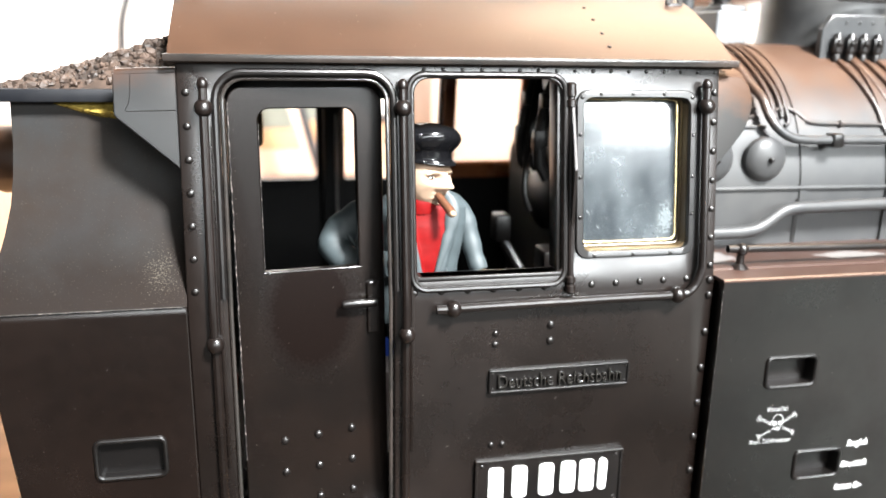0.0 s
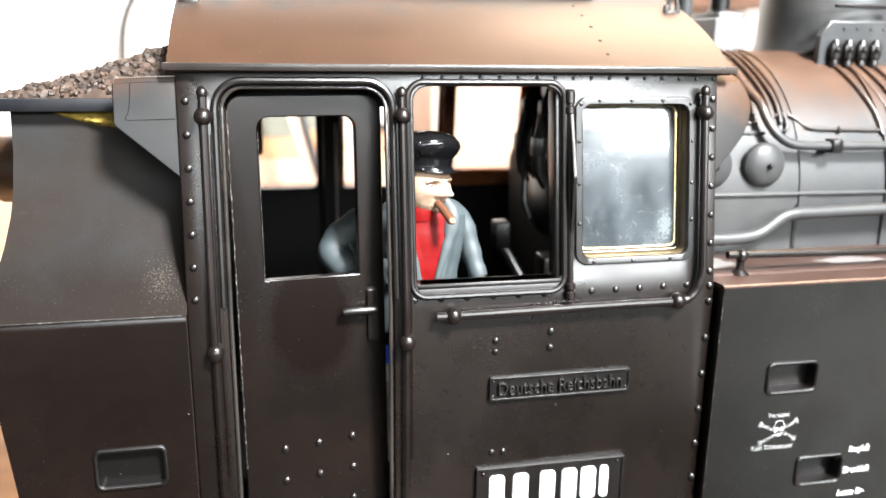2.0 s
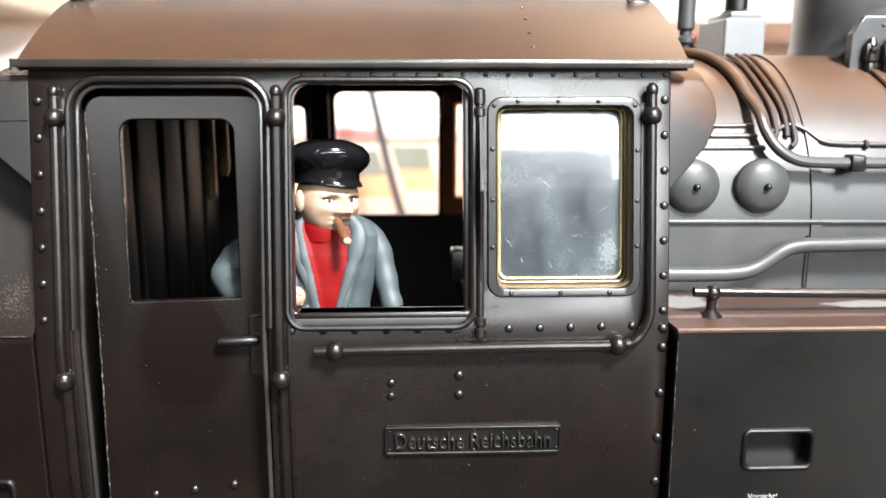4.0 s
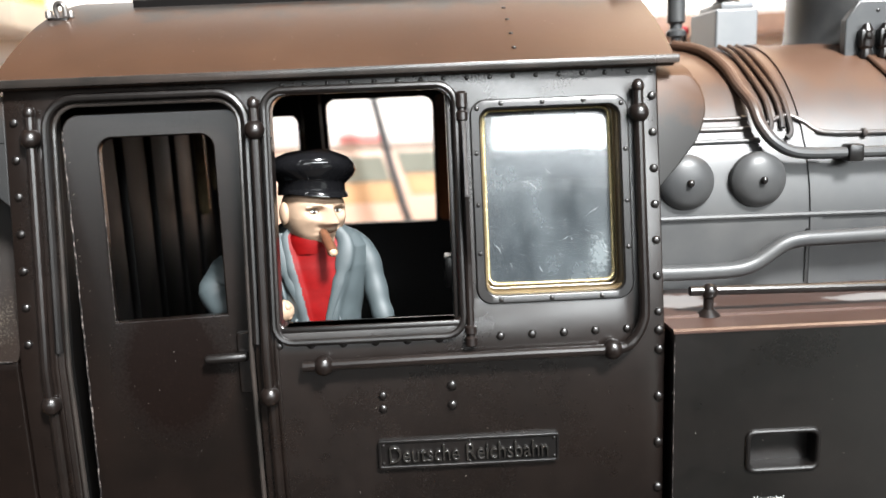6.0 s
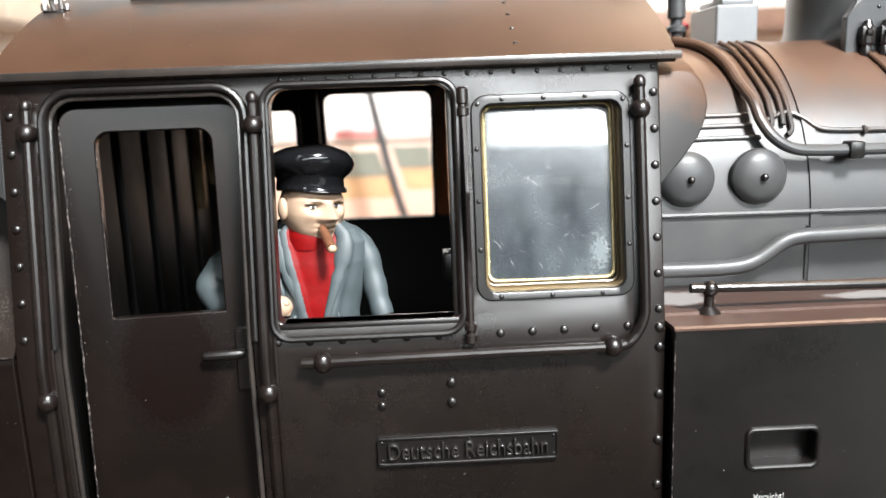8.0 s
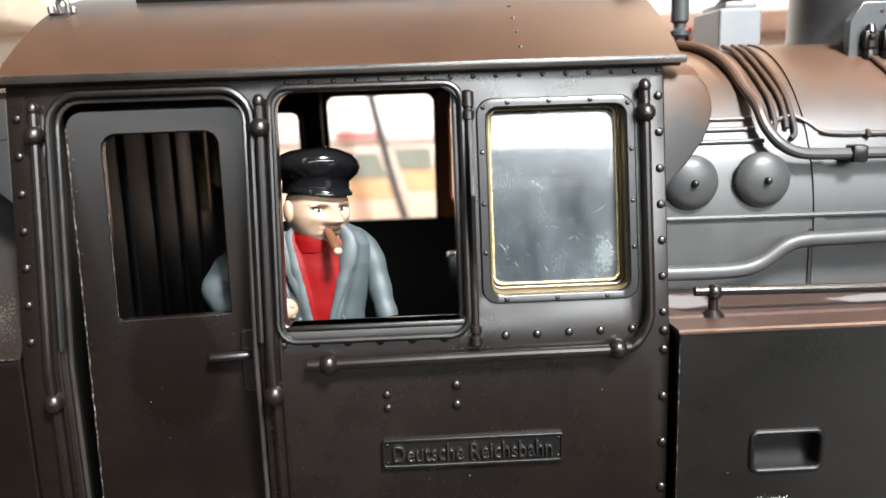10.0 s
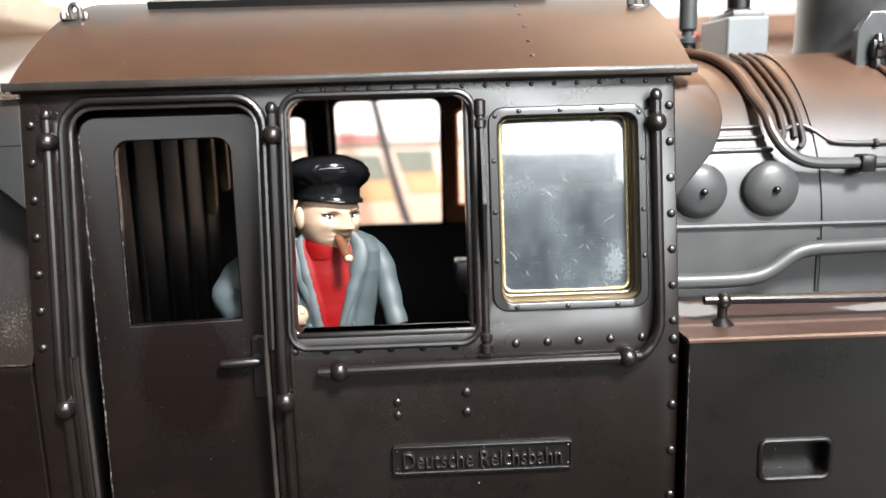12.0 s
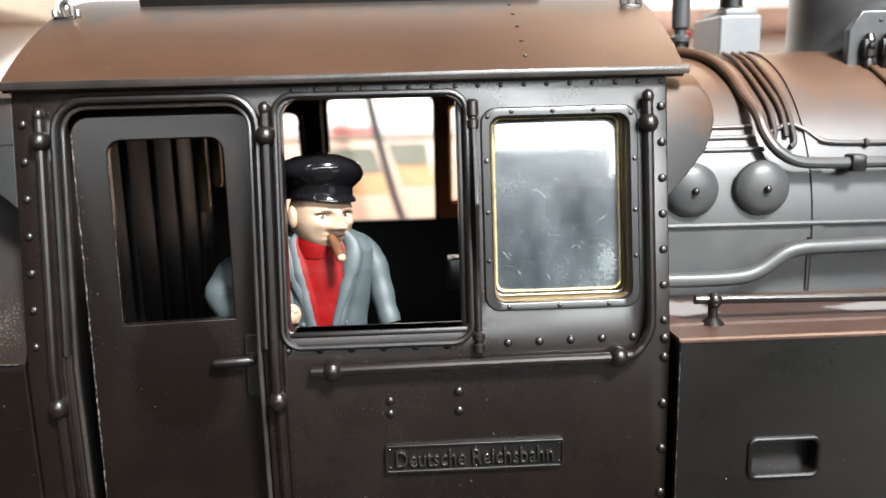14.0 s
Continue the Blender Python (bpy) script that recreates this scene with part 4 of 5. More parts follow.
part("lever_grip", tube([(4.1, 19, 63), (4.1, 19, 63.4), (4.1, 19, 66.4), (4.1, 19, 66.8)], [0.4, 0.62, 0.62, 0.4], 10), RED, lever, "red grip")
part("blue_strip", box(31.0, 31.7, 7.4, 8.0, 73, 76.4), BLUE, loco, smooth=0)

# side tank
tank = part("side_tank", folded(plate([(90.4, 40), (205, 40), (205, 87.5), (90.4, 87.5)], [rrect(101.5, 111.3, 67.5, 72.6, 0.9), rrect(110.2, 119.6, 48.5, 53.6, 0.9)], -2.2, 0.0), False), TANK_SIDE, loco)
top = bmesh.new()
prof = [(-2.4, 86.8), (-2.4, 87.15), (-1.9, 87.35), (4.1, 87.2), (4.5, 87.5), (10.6, 87.35), (21.5, 87.1), (21.5, 85)]
a_ = [top.verts.new((90.3, y, z)) for y, z in prof]
b_ = [top.verts.new((205, y, z)) for y, z in prof]
for k in range(len(prof)):
    top.faces.new((a_[k], a_[(k + 1) % len(prof)], b_[(k + 1) % len(prof)], b_[k]))
top.faces.new(a_)
top.faces.new(b_[::-1])
part("tank_top", top, TANK_TOP, tank, "rust-dusted top", smooth=20)
part("tank_end", box(90.4, 91.4, 0, 21, 37, 86.0), TANK_SIDE, tank, smooth=0)
recess_frame("tank_step", 100.9, 111.9, 66.9, 73.2, -2.2, 2.6, loco, BLACK, BLACK)
recess_frame("tank_step", 109.6, 120.2, 47.9, 54.2, -2.2, 2.6, loco, BLACK, BLACK)
post = part("rail_post", lathe([(1.7, 0), (1.8, 0.35), (1.2, 0.9), (0.75, 1.3), (0.75, 3.2), (1.0, 3.6)], (97.7, 4.9, 86.9), "z", 18), RAIL, loco)
part("knob", ball((97.8, 4.9, 90.8), 1.25), RAIL, post)
part("tank_handrail", tube([(94.9, 4.9, 91.0), (122.5, 5.2, 90.4), (210, 6.0, 89.6)], 0.72, 12), RAIL, loco)
part("far_tank", box(90.4, 205, 85, 108, 37, 87, 0.5), TANK_SIDE, loco)

# markings on the tank
FACE = -2.2
lettering("Vorsicht!", 0.95, 102.4, FACE, 62.45, MARKING, tank, 0.04, squeeze=0.92, bold=-0.02)
lettering("Kein Trinkwasser", 0.95, 99.6, FACE, 56.2, MARKING, tank, 0.04, squeeze=0.92, bold=-0.02)
lettering("Saugluft", 1.25, 121.1, FACE, 54.0, WHITE, tank, 0.04, squeeze=0.85, bold=0.0, lean=0.2)
lettering("Druckluft", 1.25, 120.5, FACE, 49.7, WHITE, tank, 0.04, squeeze=0.85, bold=0.0, lean=0.2)
lettering("Letzte Br-", 1.25, 119.9, FACE, 45.0, WHITE, tank, 0.04, squeeze=0.85, bold=0.0, lean=0.2)
skull = bmesh.new()
tube([(103.9, FACE, 60.5), (104.2, FACE, 61.4), (104.95, FACE, 61.8), (105.7, FACE, 61.6), (106.15, FACE, 60.9), (106.15, FACE, 60.1), (105.8, FACE, 59.5), (105.65, FACE, 58.7), (104.5, FACE, 58.7), (104.35, FACE, 59.4)], 0.06, 6, True, bm=skull, squash=(1, 0.3, 1))
for x0, x1, z0, z1 in ((104.2, 104.85, 59.75, 60.45), (105.25, 105.9, 59.75, 60.45), (104.6, 105.5, 58.85, 59.1), (104.95, 105.15, 59.25, 59.55)):
    plate(rrect(x0, x1, z0, z1, 0.12, 3), [], FACE - 0.04, FACE + 0.05, bm=skull, edge=0)
part("skull_marking", folded(skull, False), MARKING, tank, "white skull marking")
bones = bmesh.new()
for x0, z0, x1, z1 in ((101.2, 61.2, 103.8, 60.0), (106.2, 59.2, 108.6, 58.0), (101.4, 57.6, 104.2, 58.9), (106.2, 60.2, 108.6, 61.5)):
    for k in (-0.17, 0.17):
        tube([(x0, FACE, z0 + k), (x1, FACE, z1 + k)], 0.045, 6, bm=bones, squash=(1, 0.3, 1))
for x, z in ((101.1, 61.5), (100.9, 61.0), (108.7, 58.2), (108.5, 57.7), (101.2, 57.9), (101.5, 57.3), (108.5, 61.8), (108.8, 61.3)):
    tube([(x + 0.26 * math.cos(a), FACE, z + 0.26 * math.sin(a)) for a in np.linspace(0, 5.2, 7)], 0.045, 6, True, bm=bones, squash=(1, 0.3, 1))
part("bones_marking", folded(bones, False), MARKING, tank, "white crossed bones marking")

# boiler and firebox
BC, BZ, BR = 53.0, 96.6, 31.5


def boiler_profile(lift=0.0):
    out = [(BC - BR - lift, 80), (BC - BR - lift, BZ)]
    out += [(BC - (BR + lift) * math.cos(radians(a)), BZ + (BR + lift) * math.sin(radians(a))) for a in range(5, 176, 5)]
    return out + [(BC + BR + lift, BZ), (BC + BR + lift, 80)]


def hull(name, x0, x1, lift, mat, parent, low=None):
    bm = bmesh.new()
    p = boiler_profile(lift)
    if low is not None:
        p = [(y, z) for y, z in p if z >= low]
    a = [bm.verts.new((x0, y, z)) for y, z in p]
    b = [bm.verts.new((x1, y, z)) for y, z in p]
    for k in range(len(p) - 1):
        bm.faces.new((a[k], a[k + 1], b[k + 1], b[k]))
    bm.faces.new(a[::-1])
    bm.faces.new(b)
    return part(name, bm, mat, parent, smooth=30)


boiler = hull("boiler", 89, 210, 0.0, BOILER, loco)
hull("boiler_band", 120.6, 122.5, 0.35, BOILER, boiler)
hull("boiler_band", 141.5, 143.6, 0.6, BOILER, boiler)


def on_boiler(x, z, lift=0.0):
    if z <= BZ:
        return (x, BC - BR - lift, z)
    return (x, BC - math.sqrt(max(0.0, (BR + lift) ** 2 - (z - BZ) ** 2)), z)


top_pts = [on_boiler(105.6, 128.6, 0.9), on_boiler(108.3, 127.6, 0.9), on_boiler(109.9, 126.0, 0.9), on_boiler(111.0, 123.4, 0.9), on_boiler(111.6, 120.4, 0.9), (111.9, 25.6, 117.4), (112.4, 23.4, 114.3), (113.9, 21.8, 111.5), (116.8, 20.9, 109.6), (121.2, 20.7, 109.1), (131.7, 20.7, 109.0), (153.2, 20.7, 108.8), (210, 20.7, 108.6)]
main_pipe = part("steam_pipe", tube(softened(top_pts, 5), 0.95, 12), BOILER, loco)
part("pipe_clamp", box(125.6, 128.1, 19.3, 22.4, 107.6, 110.4, 0.4), BLACK, main_pipe)
for x0, x1, zend, hook in ((114.2, 115.5, 113.4, True), (116.0, 117.4, 113.2, False), (117.5, 118.6, 112.2, True)):
    pts = [(x0 - 0.5, *on_boiler(0, 127.9, 0.6)[1:]), (x0, *on_boiler(0, 126.4, 0.6)[1:]), (x0 + 0.5, *on_boiler(0, 122.4, 0.6)[1:]), (x1, *on_boiler(0, 118.3, 0.6)[1:]), (x1, *on_boiler(0, zend + 1.6, 0.6)[1:]), (x1 - 0.2, *on_boiler(0, zend, 0.6)[1:])]
    if hook:
        pts += [(x1 - 1.0, *on_boiler(0, zend - 0.6, 0.5)[1:])]
    part("feed_pipe", tube(softened(pts, 4), 0.45, 8), BOILER, loco)
part("blanket_pipe", tube(softened([on_boiler(x, z, 0.4) for x, z in ((114.5, 114.0), (118.2, 115.2), (120.9, 114.2), (122.8, 112.7), (125.5, 112.1), (132.9, 111.9), (153.2, 111.6), (210, 111.4))], 4), 0.4, 8), BOILER, loco)
part("pipe_union", ball(on_boiler(130.8, 111.9, 0.5), 0.8, 10, scale=(0.7, 1, 1)), BOILER, loco)
for z, x1 in ((115.0, 111.8), (113.3, 112.0), (111.35, 113.2)):
    part("side_rib", tube([on_boiler(96.5, z, 0.15), on_boiler(x1, z, 0.15)], 0.42, 8), BOILER, boiler)
part("side_rib", tube([(89.9, BC - BR - 0.1, 99.2), (210, BC - BR - 0.1, 98.4)], 0.5, 8), BOILER, boiler)
for x in (99.7, 111.7):
    plug = part("washout_plug", lathe([(4.6, -0.6), (4.55, 0.5), (4.0, 1.25), (2.9, 1.85), (1.4, 2.2), (0.4, 2.3)], (x, 21.8, 105.1), "y", 36), BOILER, loco)
    part("plug_stud", ball((x, 19.3, 105.2), 0.62, 12), BLACK, plug)
part("lower_pipe", tube(softened([(90.2, 17.2, 91.1), (97.4, 17.2, 90.9), (105.7, 17.2, 91.0), (109.8, 17.4, 91.9), (114.3, 17.7, 94.7), (117.6, 17.8, 95.5), (122.3, 17.9, 95.6), (142.5, 18.2, 95.8), (210, 18.2, 95.8)], 5), 1.3, 14), BOILER, loco)
part("cleading_joint", box(120.0, 120.5, BC - BR - 0.3, BC - BR + 0.3, 87.5, BZ), BLACK, boiler, smooth=0)

# fittings on the boiler top
sandbox = bevelled(part("sand_box", box(115.0, 123.4, 51.4, 66.5, 122, 135.4), LIT_GREY, loco), 0.5)
part("sand_box_lid", box(116.5, 122.9, 52.6, 65.4, 135.3, 136.7, 0.25), LIT_GREY, sandbox)
part("sand_box_filler", lathe([(2.9, 0), (2.9, 0.5), (2.3, 0.9), (2.3, 5.2), (2.7, 5.6), (2.7, 6.6)], (119.8, 58.4, 136.6), "z", 24), BLACK, sandbox)
whistle = part("whistle", lathe([(2.2, 0), (2.2, 0.7), (1.0, 1.0), (1.0, 1.8), (1.9, 2.2), (1.9, 3.0), (1.2, 3.6), (1.2, 4.4), (1.75, 4.9), (1.75, 12.5), (1.2, 13.2)], (107.5, 52.6, 128.4), "z", 20), GREY, loco)
valve_stem = part("valve_stem", tube([(114.9, 70, 122), (114.9, 70, 132)], 0.5, 10), BLACK, loco)
part("valve_knob", ball((114.9, 70, 132.7), 1.05, 12), RED, valve_stem, "red knob")
part("steam_dome", lathe([(20.5, -8), (18.6, -4.6), (16.9, -1.0), (16.0, 2.0), (15.8, 6), (15.8, 20), (13.6, 25), (8, 28), (1, 29)], (149.0, 58.0, 127.6), "z", 48), GREY, loco)
valve = part("lubricator_plate", plate([(134.6, 122.6), (153.5, 122.6), (153.5, 134.7), (136.9, 134.7), (134.6, 131.4)], [], 39.6, 41.4), GREY, loco)
rivets(valve, [(140.4 + 3.45 * k, 39.6, 133.0) for k in range(4)], SMALL_RIVET, None)
for k in range(4):
    x = 138.0 + 3.45 * k
    body = lathe([(1.1, 0), (1.2, 0.6), (0.9, 1.7), (1.3, 2.2), (1.3, 3.6), (0.85, 4.2), (1.1, 5.0), (0.6, 6.2)], (x, 38.7, 124.4), "z", 12)
    box(x - 1.25, x + 1.25, 37.9, 39.7, 126.6, 129.6, 0.3, bm=body)
    ball((x - 0.1, 37.7, 128.4), 0.75, 8, bm=body)
    part("lubricator", body, BLACK, valve)
    part("oil_pipe", tube(softened([(x, 38.7, 124.8), (x + 0.2, *on_boiler(0, 124.4, 0.5)[1:]), (x + 1.5, *on_boiler(0, 120.0, 0.5)[1:]), (x + 2.9, *on_boiler(0, 115.2, 0.5)[1:]), (x + 3.3, *on_boiler(0, 110.8, 0.5)[1:])], 4), 0.45, 8), BOILER, valve)
part("dome_rail", tube([(138.0, 40.4, 138.1), (153.0, 40.4, 138.0)], 0.45, 8), RAIL, loco)
part("smokebox", lathe([(33, 0), (34, 1), (34, 18), (33, 19)], (209, BC, BZ), "x", 48), BLACK, loco)

# worn paint along edges, and a sprinkle of pale dust flecks
part("worn_edge", tube([(x, -0.62 + 0.03 * math.sin(x), 86.72) for x in np.linspace(-30.8, -2.0, 30)], 0.11, 6), WORN, lower, "pale worn edge")
part("worn_edge", folded(tube([(6.22 + 0.05 * math.sin(z * 1.7), 2.22, z) for z in np.linspace(60, 119, 60)], 0.12, 6), False), WORN, door, "pale worn edge")
part("worn_edge", folded(tube([(10.82, 2.24, z) for z in np.linspace(91.6, 115.5, 25)], 0.07, 6), False), WORN, door)
part("worn_edge", tube([(90.5, -2.15, z) for z in np.linspace(42, 85.5, 30)], 0.07, 6), WORN, tank)
FLECK = plain("dust_fleck", (0.22, 0.20, 0.175), 0.7, 0.0, 0.3, 900)
rng = random.Random(11)
flecks = bmesh.new()


def fleck(x, y, z, along, up, size):
    a = rng.uniform(0, math.pi)
    u = along * math.cos(a) + up * math.sin(a)
    v = along * -math.sin(a) + up * math.cos(a)
    n = u.cross(v) * 0.03
    long_ = size * rng.uniform(0.6, 2.6) if rng.random() < 0.25 else size
    c = Vector((x, y, z))
    ring = [c + u * long_ * math.cos(t) + v * size * rng.uniform(0.5, 1.0) * math.sin(t) for t in (0, 1.2, 2.4, 3.6, 5.0)]
    low = [flecks.verts.new(q + n) for q in ring]
    top_ = [flecks.verts.new(q - n) for q in ring]
    flecks.faces.new(top_)
    for k in range(5):
        flecks.faces.new((low[k - 1], low[k], top_[k], top_[k - 1]))


X, Z = Vector((1, 0, 0)), Vector((0, 0, 1))
for k in range(45):
    fleck(rng.uniform(34, 89), -0.03, rng.uniform(40, WAIST - 0.3), X, Z, rng.uniform(0.035, 0.085))
for k in range(40):
    fleck(rng.uniform(-29, -2), -0.63, rng.uniform(42, 86), X, Z, rng.uniform(0.03, 0.07))
for k in range(30):
    fleck(rng.uniform(92, 124), -2.23, rng.uniform(42, 85), X, Z, rng.uniform(0.03, 0.08))
for k in range(45):
    y = rng.uniform(7, 26)
    n_y, n_z = (y - RC) / RR, (on_roof(y) - RZ) / RR
    fleck(rng.uniform(-1, 91), y, on_roof(y) + 0.03, X, Vector((0, n_z, -n_y)), rng.uniform(0.04, 0.09))
tagged(part("dust", flecks, FLECK, loco, "pale dust flecks", smooth=0), kind="stuff")
dusting = bmesh.new()
flecks = dusting
for k in range(45):
    x, z = rng.uniform(7, 30), rng.uniform(45, 90)
    fleck(x, 2.17, z, X, Z, rng.uniform(0.03, 0.08))
for k in range(26):
    fleck(6.6 + abs(rng.gauss(0, 0.5)), 2.17, rng.uniform(85, 116), X, Z, rng.uniform(0.03, 0.09))
tagged(part("dust", dusting, FLECK, door, "pale dust flecks", smooth=0), kind="stuff")

# ---- coal, driver, background ----
coal = thing("coal_load", (-16, 53, 117.4), "heaped dusty coal on a dark board over the bunker", "coal")
part("coal_board", box(-31.4, -4, 10.2, 95.8, 117.45, 119.45, 0.2), COAL_BOARD, coal)


def coal_height(x, y):
    u = (x + 31) / 28.0
    u += 0.05 * math.sin(x * 0.9 + y * 0.5) + 0.04 * math.sin(x * 1.9 - y * 0.8)
    edge = min(1.0, (y - 10.6) / 16.0, (95.4 - y) / 16.0)
    return 119.35 + max(0.0, min(1.0, u)) ** 1.1 * 8.2 * max(0.0, edge) ** 0.5


lumps = bmesh.new()
rng = random.Random(4)
for k in range(1500):
    x, y = rng.uniform(-29.5, -2.2), rng.uniform(11.5, 66) if k < 1200 else rng.uniform(66, 94.5)
    r = 0.4 + 0.95 * rng.random() ** 2
    c = Vector((x, y, coal_height(x, y) - r * 0.45))
    made = bmesh.ops.create_icosphere(lumps, subdivisions=1, radius=r)["verts"]
    sx, sy, sz = rng.uniform(0.7, 1.2), rng.uniform(0.7, 1.2), rng.uniform(0.55, 1.0)
    turn = Euler((rng.uniform(0, 6), rng.uniform(0, 6), rng.uniform(0, 6))).to_matrix()
    for v in made:
        q = turn @ Vector((v.co.x * sx, v.co.y * sy, v.co.z * sz)) * rng.uniform(0.78, 1.15)
        v.co = c + q
tagged(part("coal_layer", lumps, COAL, coal, "brown-grey dusty coal lumps", smooth=0), kind="stuff")
heap = bmesh.new()
rows_ = []
for i in range(15):
    x = -30 + 2 * i
    rows_.append([heap.verts.new((x, 10.6 + 2.12 * j, coal_height(x, 10.6 + 2.12 * j) - 0.5)) for j in range(41)])
for a, b in zip(rows_, rows_[1:]):
    for j in range(40):
        heap.faces.new((a[j], a[j + 1], b[j + 1], b[j]))
part("coal_bed", heap, COAL, coal)

# driver figure: one plain mesh of painted plastic
SKIN = plain("figure_skin", (0.265, 0.18, 0.122), 0.6, 0.0, 0.06, 700)
JACKET = plain("figure_jacket", (0.031, 0.0405, 0.0435), 0.6, 0.0, 0.12, 500)
SHIRT = plain("figure_shirt", (0.105, 0.0010, 0.0012), 0.55, 0.0, 0.2, 500)
CAP = plain("figure_cap", (0.004, 0.004, 0.0045), 0.13, 0.0, 0.1, 420)
CIGAR = plain("figure_cigar", (0.085, 0.035, 0.018), 0.35, 0.0, 0.3, 900)
SHIRT.node_tree.nodes["Principled BSDF"].inputs["Specular IOR Level"].default_value = 0.12
ASH = plain("figure_cigar_end", (0.26, 0.17, 0.11), 0.5, 0.0, 0.5, 2200)
EYE = plain("figure_eye", (0.02, 0.015, 0.012), 0.4)


def figure():
    out = bmesh.new()

    def add(bm, index):
        for f in bm.faces:
            f.material_index = index
        me = bpy.data.meshes.new("tmp")
        bm.to_mesh(me)
        bm.free()
        out.from_mesh(me)
        bpy.data.meshes.remove(me)

    FY = 13.0
    # torso: stacked ovals, the open collar in red between the lapels
    bm = bmesh.new()
    levels = [(80, 38.0, 7.6, 5.0), (86, 38.2, 7.0, 5.0), (90, 38.7, 6.9, 5.2), (94, 39.0, 7.4, 5.4), (98, 39.3, 8.1, 5.2), (101, 39.3, 8.1, 4.7), (103, 39.0, 7.0, 4.1), (104.6, 38.4, 4.4, 3.3)]
    n, rings = 180, []
    fine = []
    for (z0, x0, a0, b0), (z1, x1, a1, b1) in zip(levels, levels[1:]):
        for k in range(14):
            t = k / 14
            fine.append([p + (q - p) * t for p, q in zip((z0, x0, a0, b0), (z1, x1, a1, b1))])
    fine.append(list(levels[-1]))

    def lap(z):
        u = max(0.0, min(1.0, (z - 84) / 19.0))
        return 0.04 + 0.13 * (1 - u), 0.08 + 0.50 * u**1.1

    for z, x, a, b in fine:
        ring = []
        mid, half = lap(z)
        for j in range(n):
            t = 2 * math.pi * j / n
            s = t - math.pi * 1.5
            s = (s + math.pi) % (2 * math.pi) - math.pi
            d = abs(s - mid) - half
            if abs(d) < math.pi / n:
                t -= d * (1 if s > mid else -1)
                d = 0.0
            bulge = 0.45 * math.exp(-((d - 0.12) / 0.12) ** 2) - 0.35 * max(0.0, min(1.0, -d / 0.06))
            bulge += 0.05 * math.sin(z * 1.3 + t * 3)
            ring.append(bm.verts.new((x + (a + bulge) * math.cos(t), FY + (b + bulge) * math.sin(t), z)))
        rings.append((ring, z))
    for (r0, z0), (r1, z1) in zip(rings, rings[1:]):
        for j in range(n):
            f = bm.faces.new((r0[j], r0[(j + 1) % n], r1[(j + 1) % n], r1[j]))
            t = 2 * math.pi * (j + 0.5) / n - math.pi * 1.5
            t = (t + math.pi) % (2 * math.pi) - math.pi
            mid, half = lap((z0 + z1) / 2)
            f.material_index = 2 if abs(t - mid) < half else 1
    bm.faces.new(rings[-1][0])
    bm.faces.new(rings[0][0][::-1])
    me = bpy.data.meshes.new("tmp")
    bm.to_mesh(me)
    bm.free()
    out.from_mesh(me)
    bpy.data.meshes.remove(me)
    # lapels along the opening, with the collar above
    def front(x, z, lift):
        for (z0, x0, a0, b0), (z1, x1, a1, b1) in zip(levels, levels[1:]):
            if z0 <= z <= z1:
                t = (z - z0) / (z1 - z0)
                xc, a_, b_ = x0 + (x1 - x0) * t, a0 + (a1 - a0) * t, b0 + (b1 - b0) * t
                return (x, FY - b_ * math.sqrt(max(0.02, 1 - ((x - xc) / a_) ** 2)) - lift, z)
        return (x, FY - 3, z)

    for pts in ([(34.1, 103.2), (34.0, 101), (34.4, 98.6), (35.9, 95), (37.3, 91), (38.1, 87), (38.4, 83)], [(42.8, 103.6), (44.0, 101.6), (43.8, 99), (42.6, 95), (41.3, 91), (40.4, 87), (39.9, 83)]):
        line = softened([front(x, z, 0.12) for x, z in pts], 4)
        radii = [0.75 + 0.75 * math.exp(-((k - 7) / 5.0) ** 2) - 0.35 * (9 < k < 11) - 0.012 * k for k in range(len(line))]
        add(tube(line, radii, 12, squash=(1, 0.42, 1)), 1)
    add(tube(softened([(33.2, FY - 2.6, 102.4), (33.8, FY + 0.6, 104.2), (36.6, FY + 3.0, 104.8), (39.6, FY + 3.0, 104.8), (42.6, FY + 0.6, 104.1), (42.9, FY - 2.4, 102.5)], 5), [0.25 + 0.55 * math.sin(math.pi * k / 25) ** 0.5 for k in range(26)], 12), 1)
    for x, z in ((37.6, 90), (37.4, 86.5)):
        add(ball(front(x - 1.6, z, 0.2), 0.42, 10), 1)
    # roll collar and neck
    add(lathe([(4.0, -1.0), (4.2, 0.6), (4.1, 1.6), (3.7, 2.6), (3.1, 3.2)], (38.5, FY - 0.7, 101.2), "z", 28), 2)
    add(lathe([(2.9, 0), (2.8, 3)], (38.2, FY - 0.4, 102.6), "z", 20), 0)
    # arms
    add(tube(softened([(42.4, FY + 0.6, 101.8), (44.4, FY + 0.3, 101.6), (46.7, FY + 0.2, 99.4), (47.8, FY - 0.4, 95.8), (48.6, FY - 1.4, 92), (49.4, FY - 2.2, 89.2)], 5), [min(2.15, 0.9 + 0.26 * k) + 0.09 * math.sin(k * 1.15) * (k > 9) - 0.02 * k for k in range(26)], 18), 1)
    add(ball((50.0, FY - 2.4, 88.0), 1.5, 14, scale=(1.0, 0.8, 0.9)), 0)
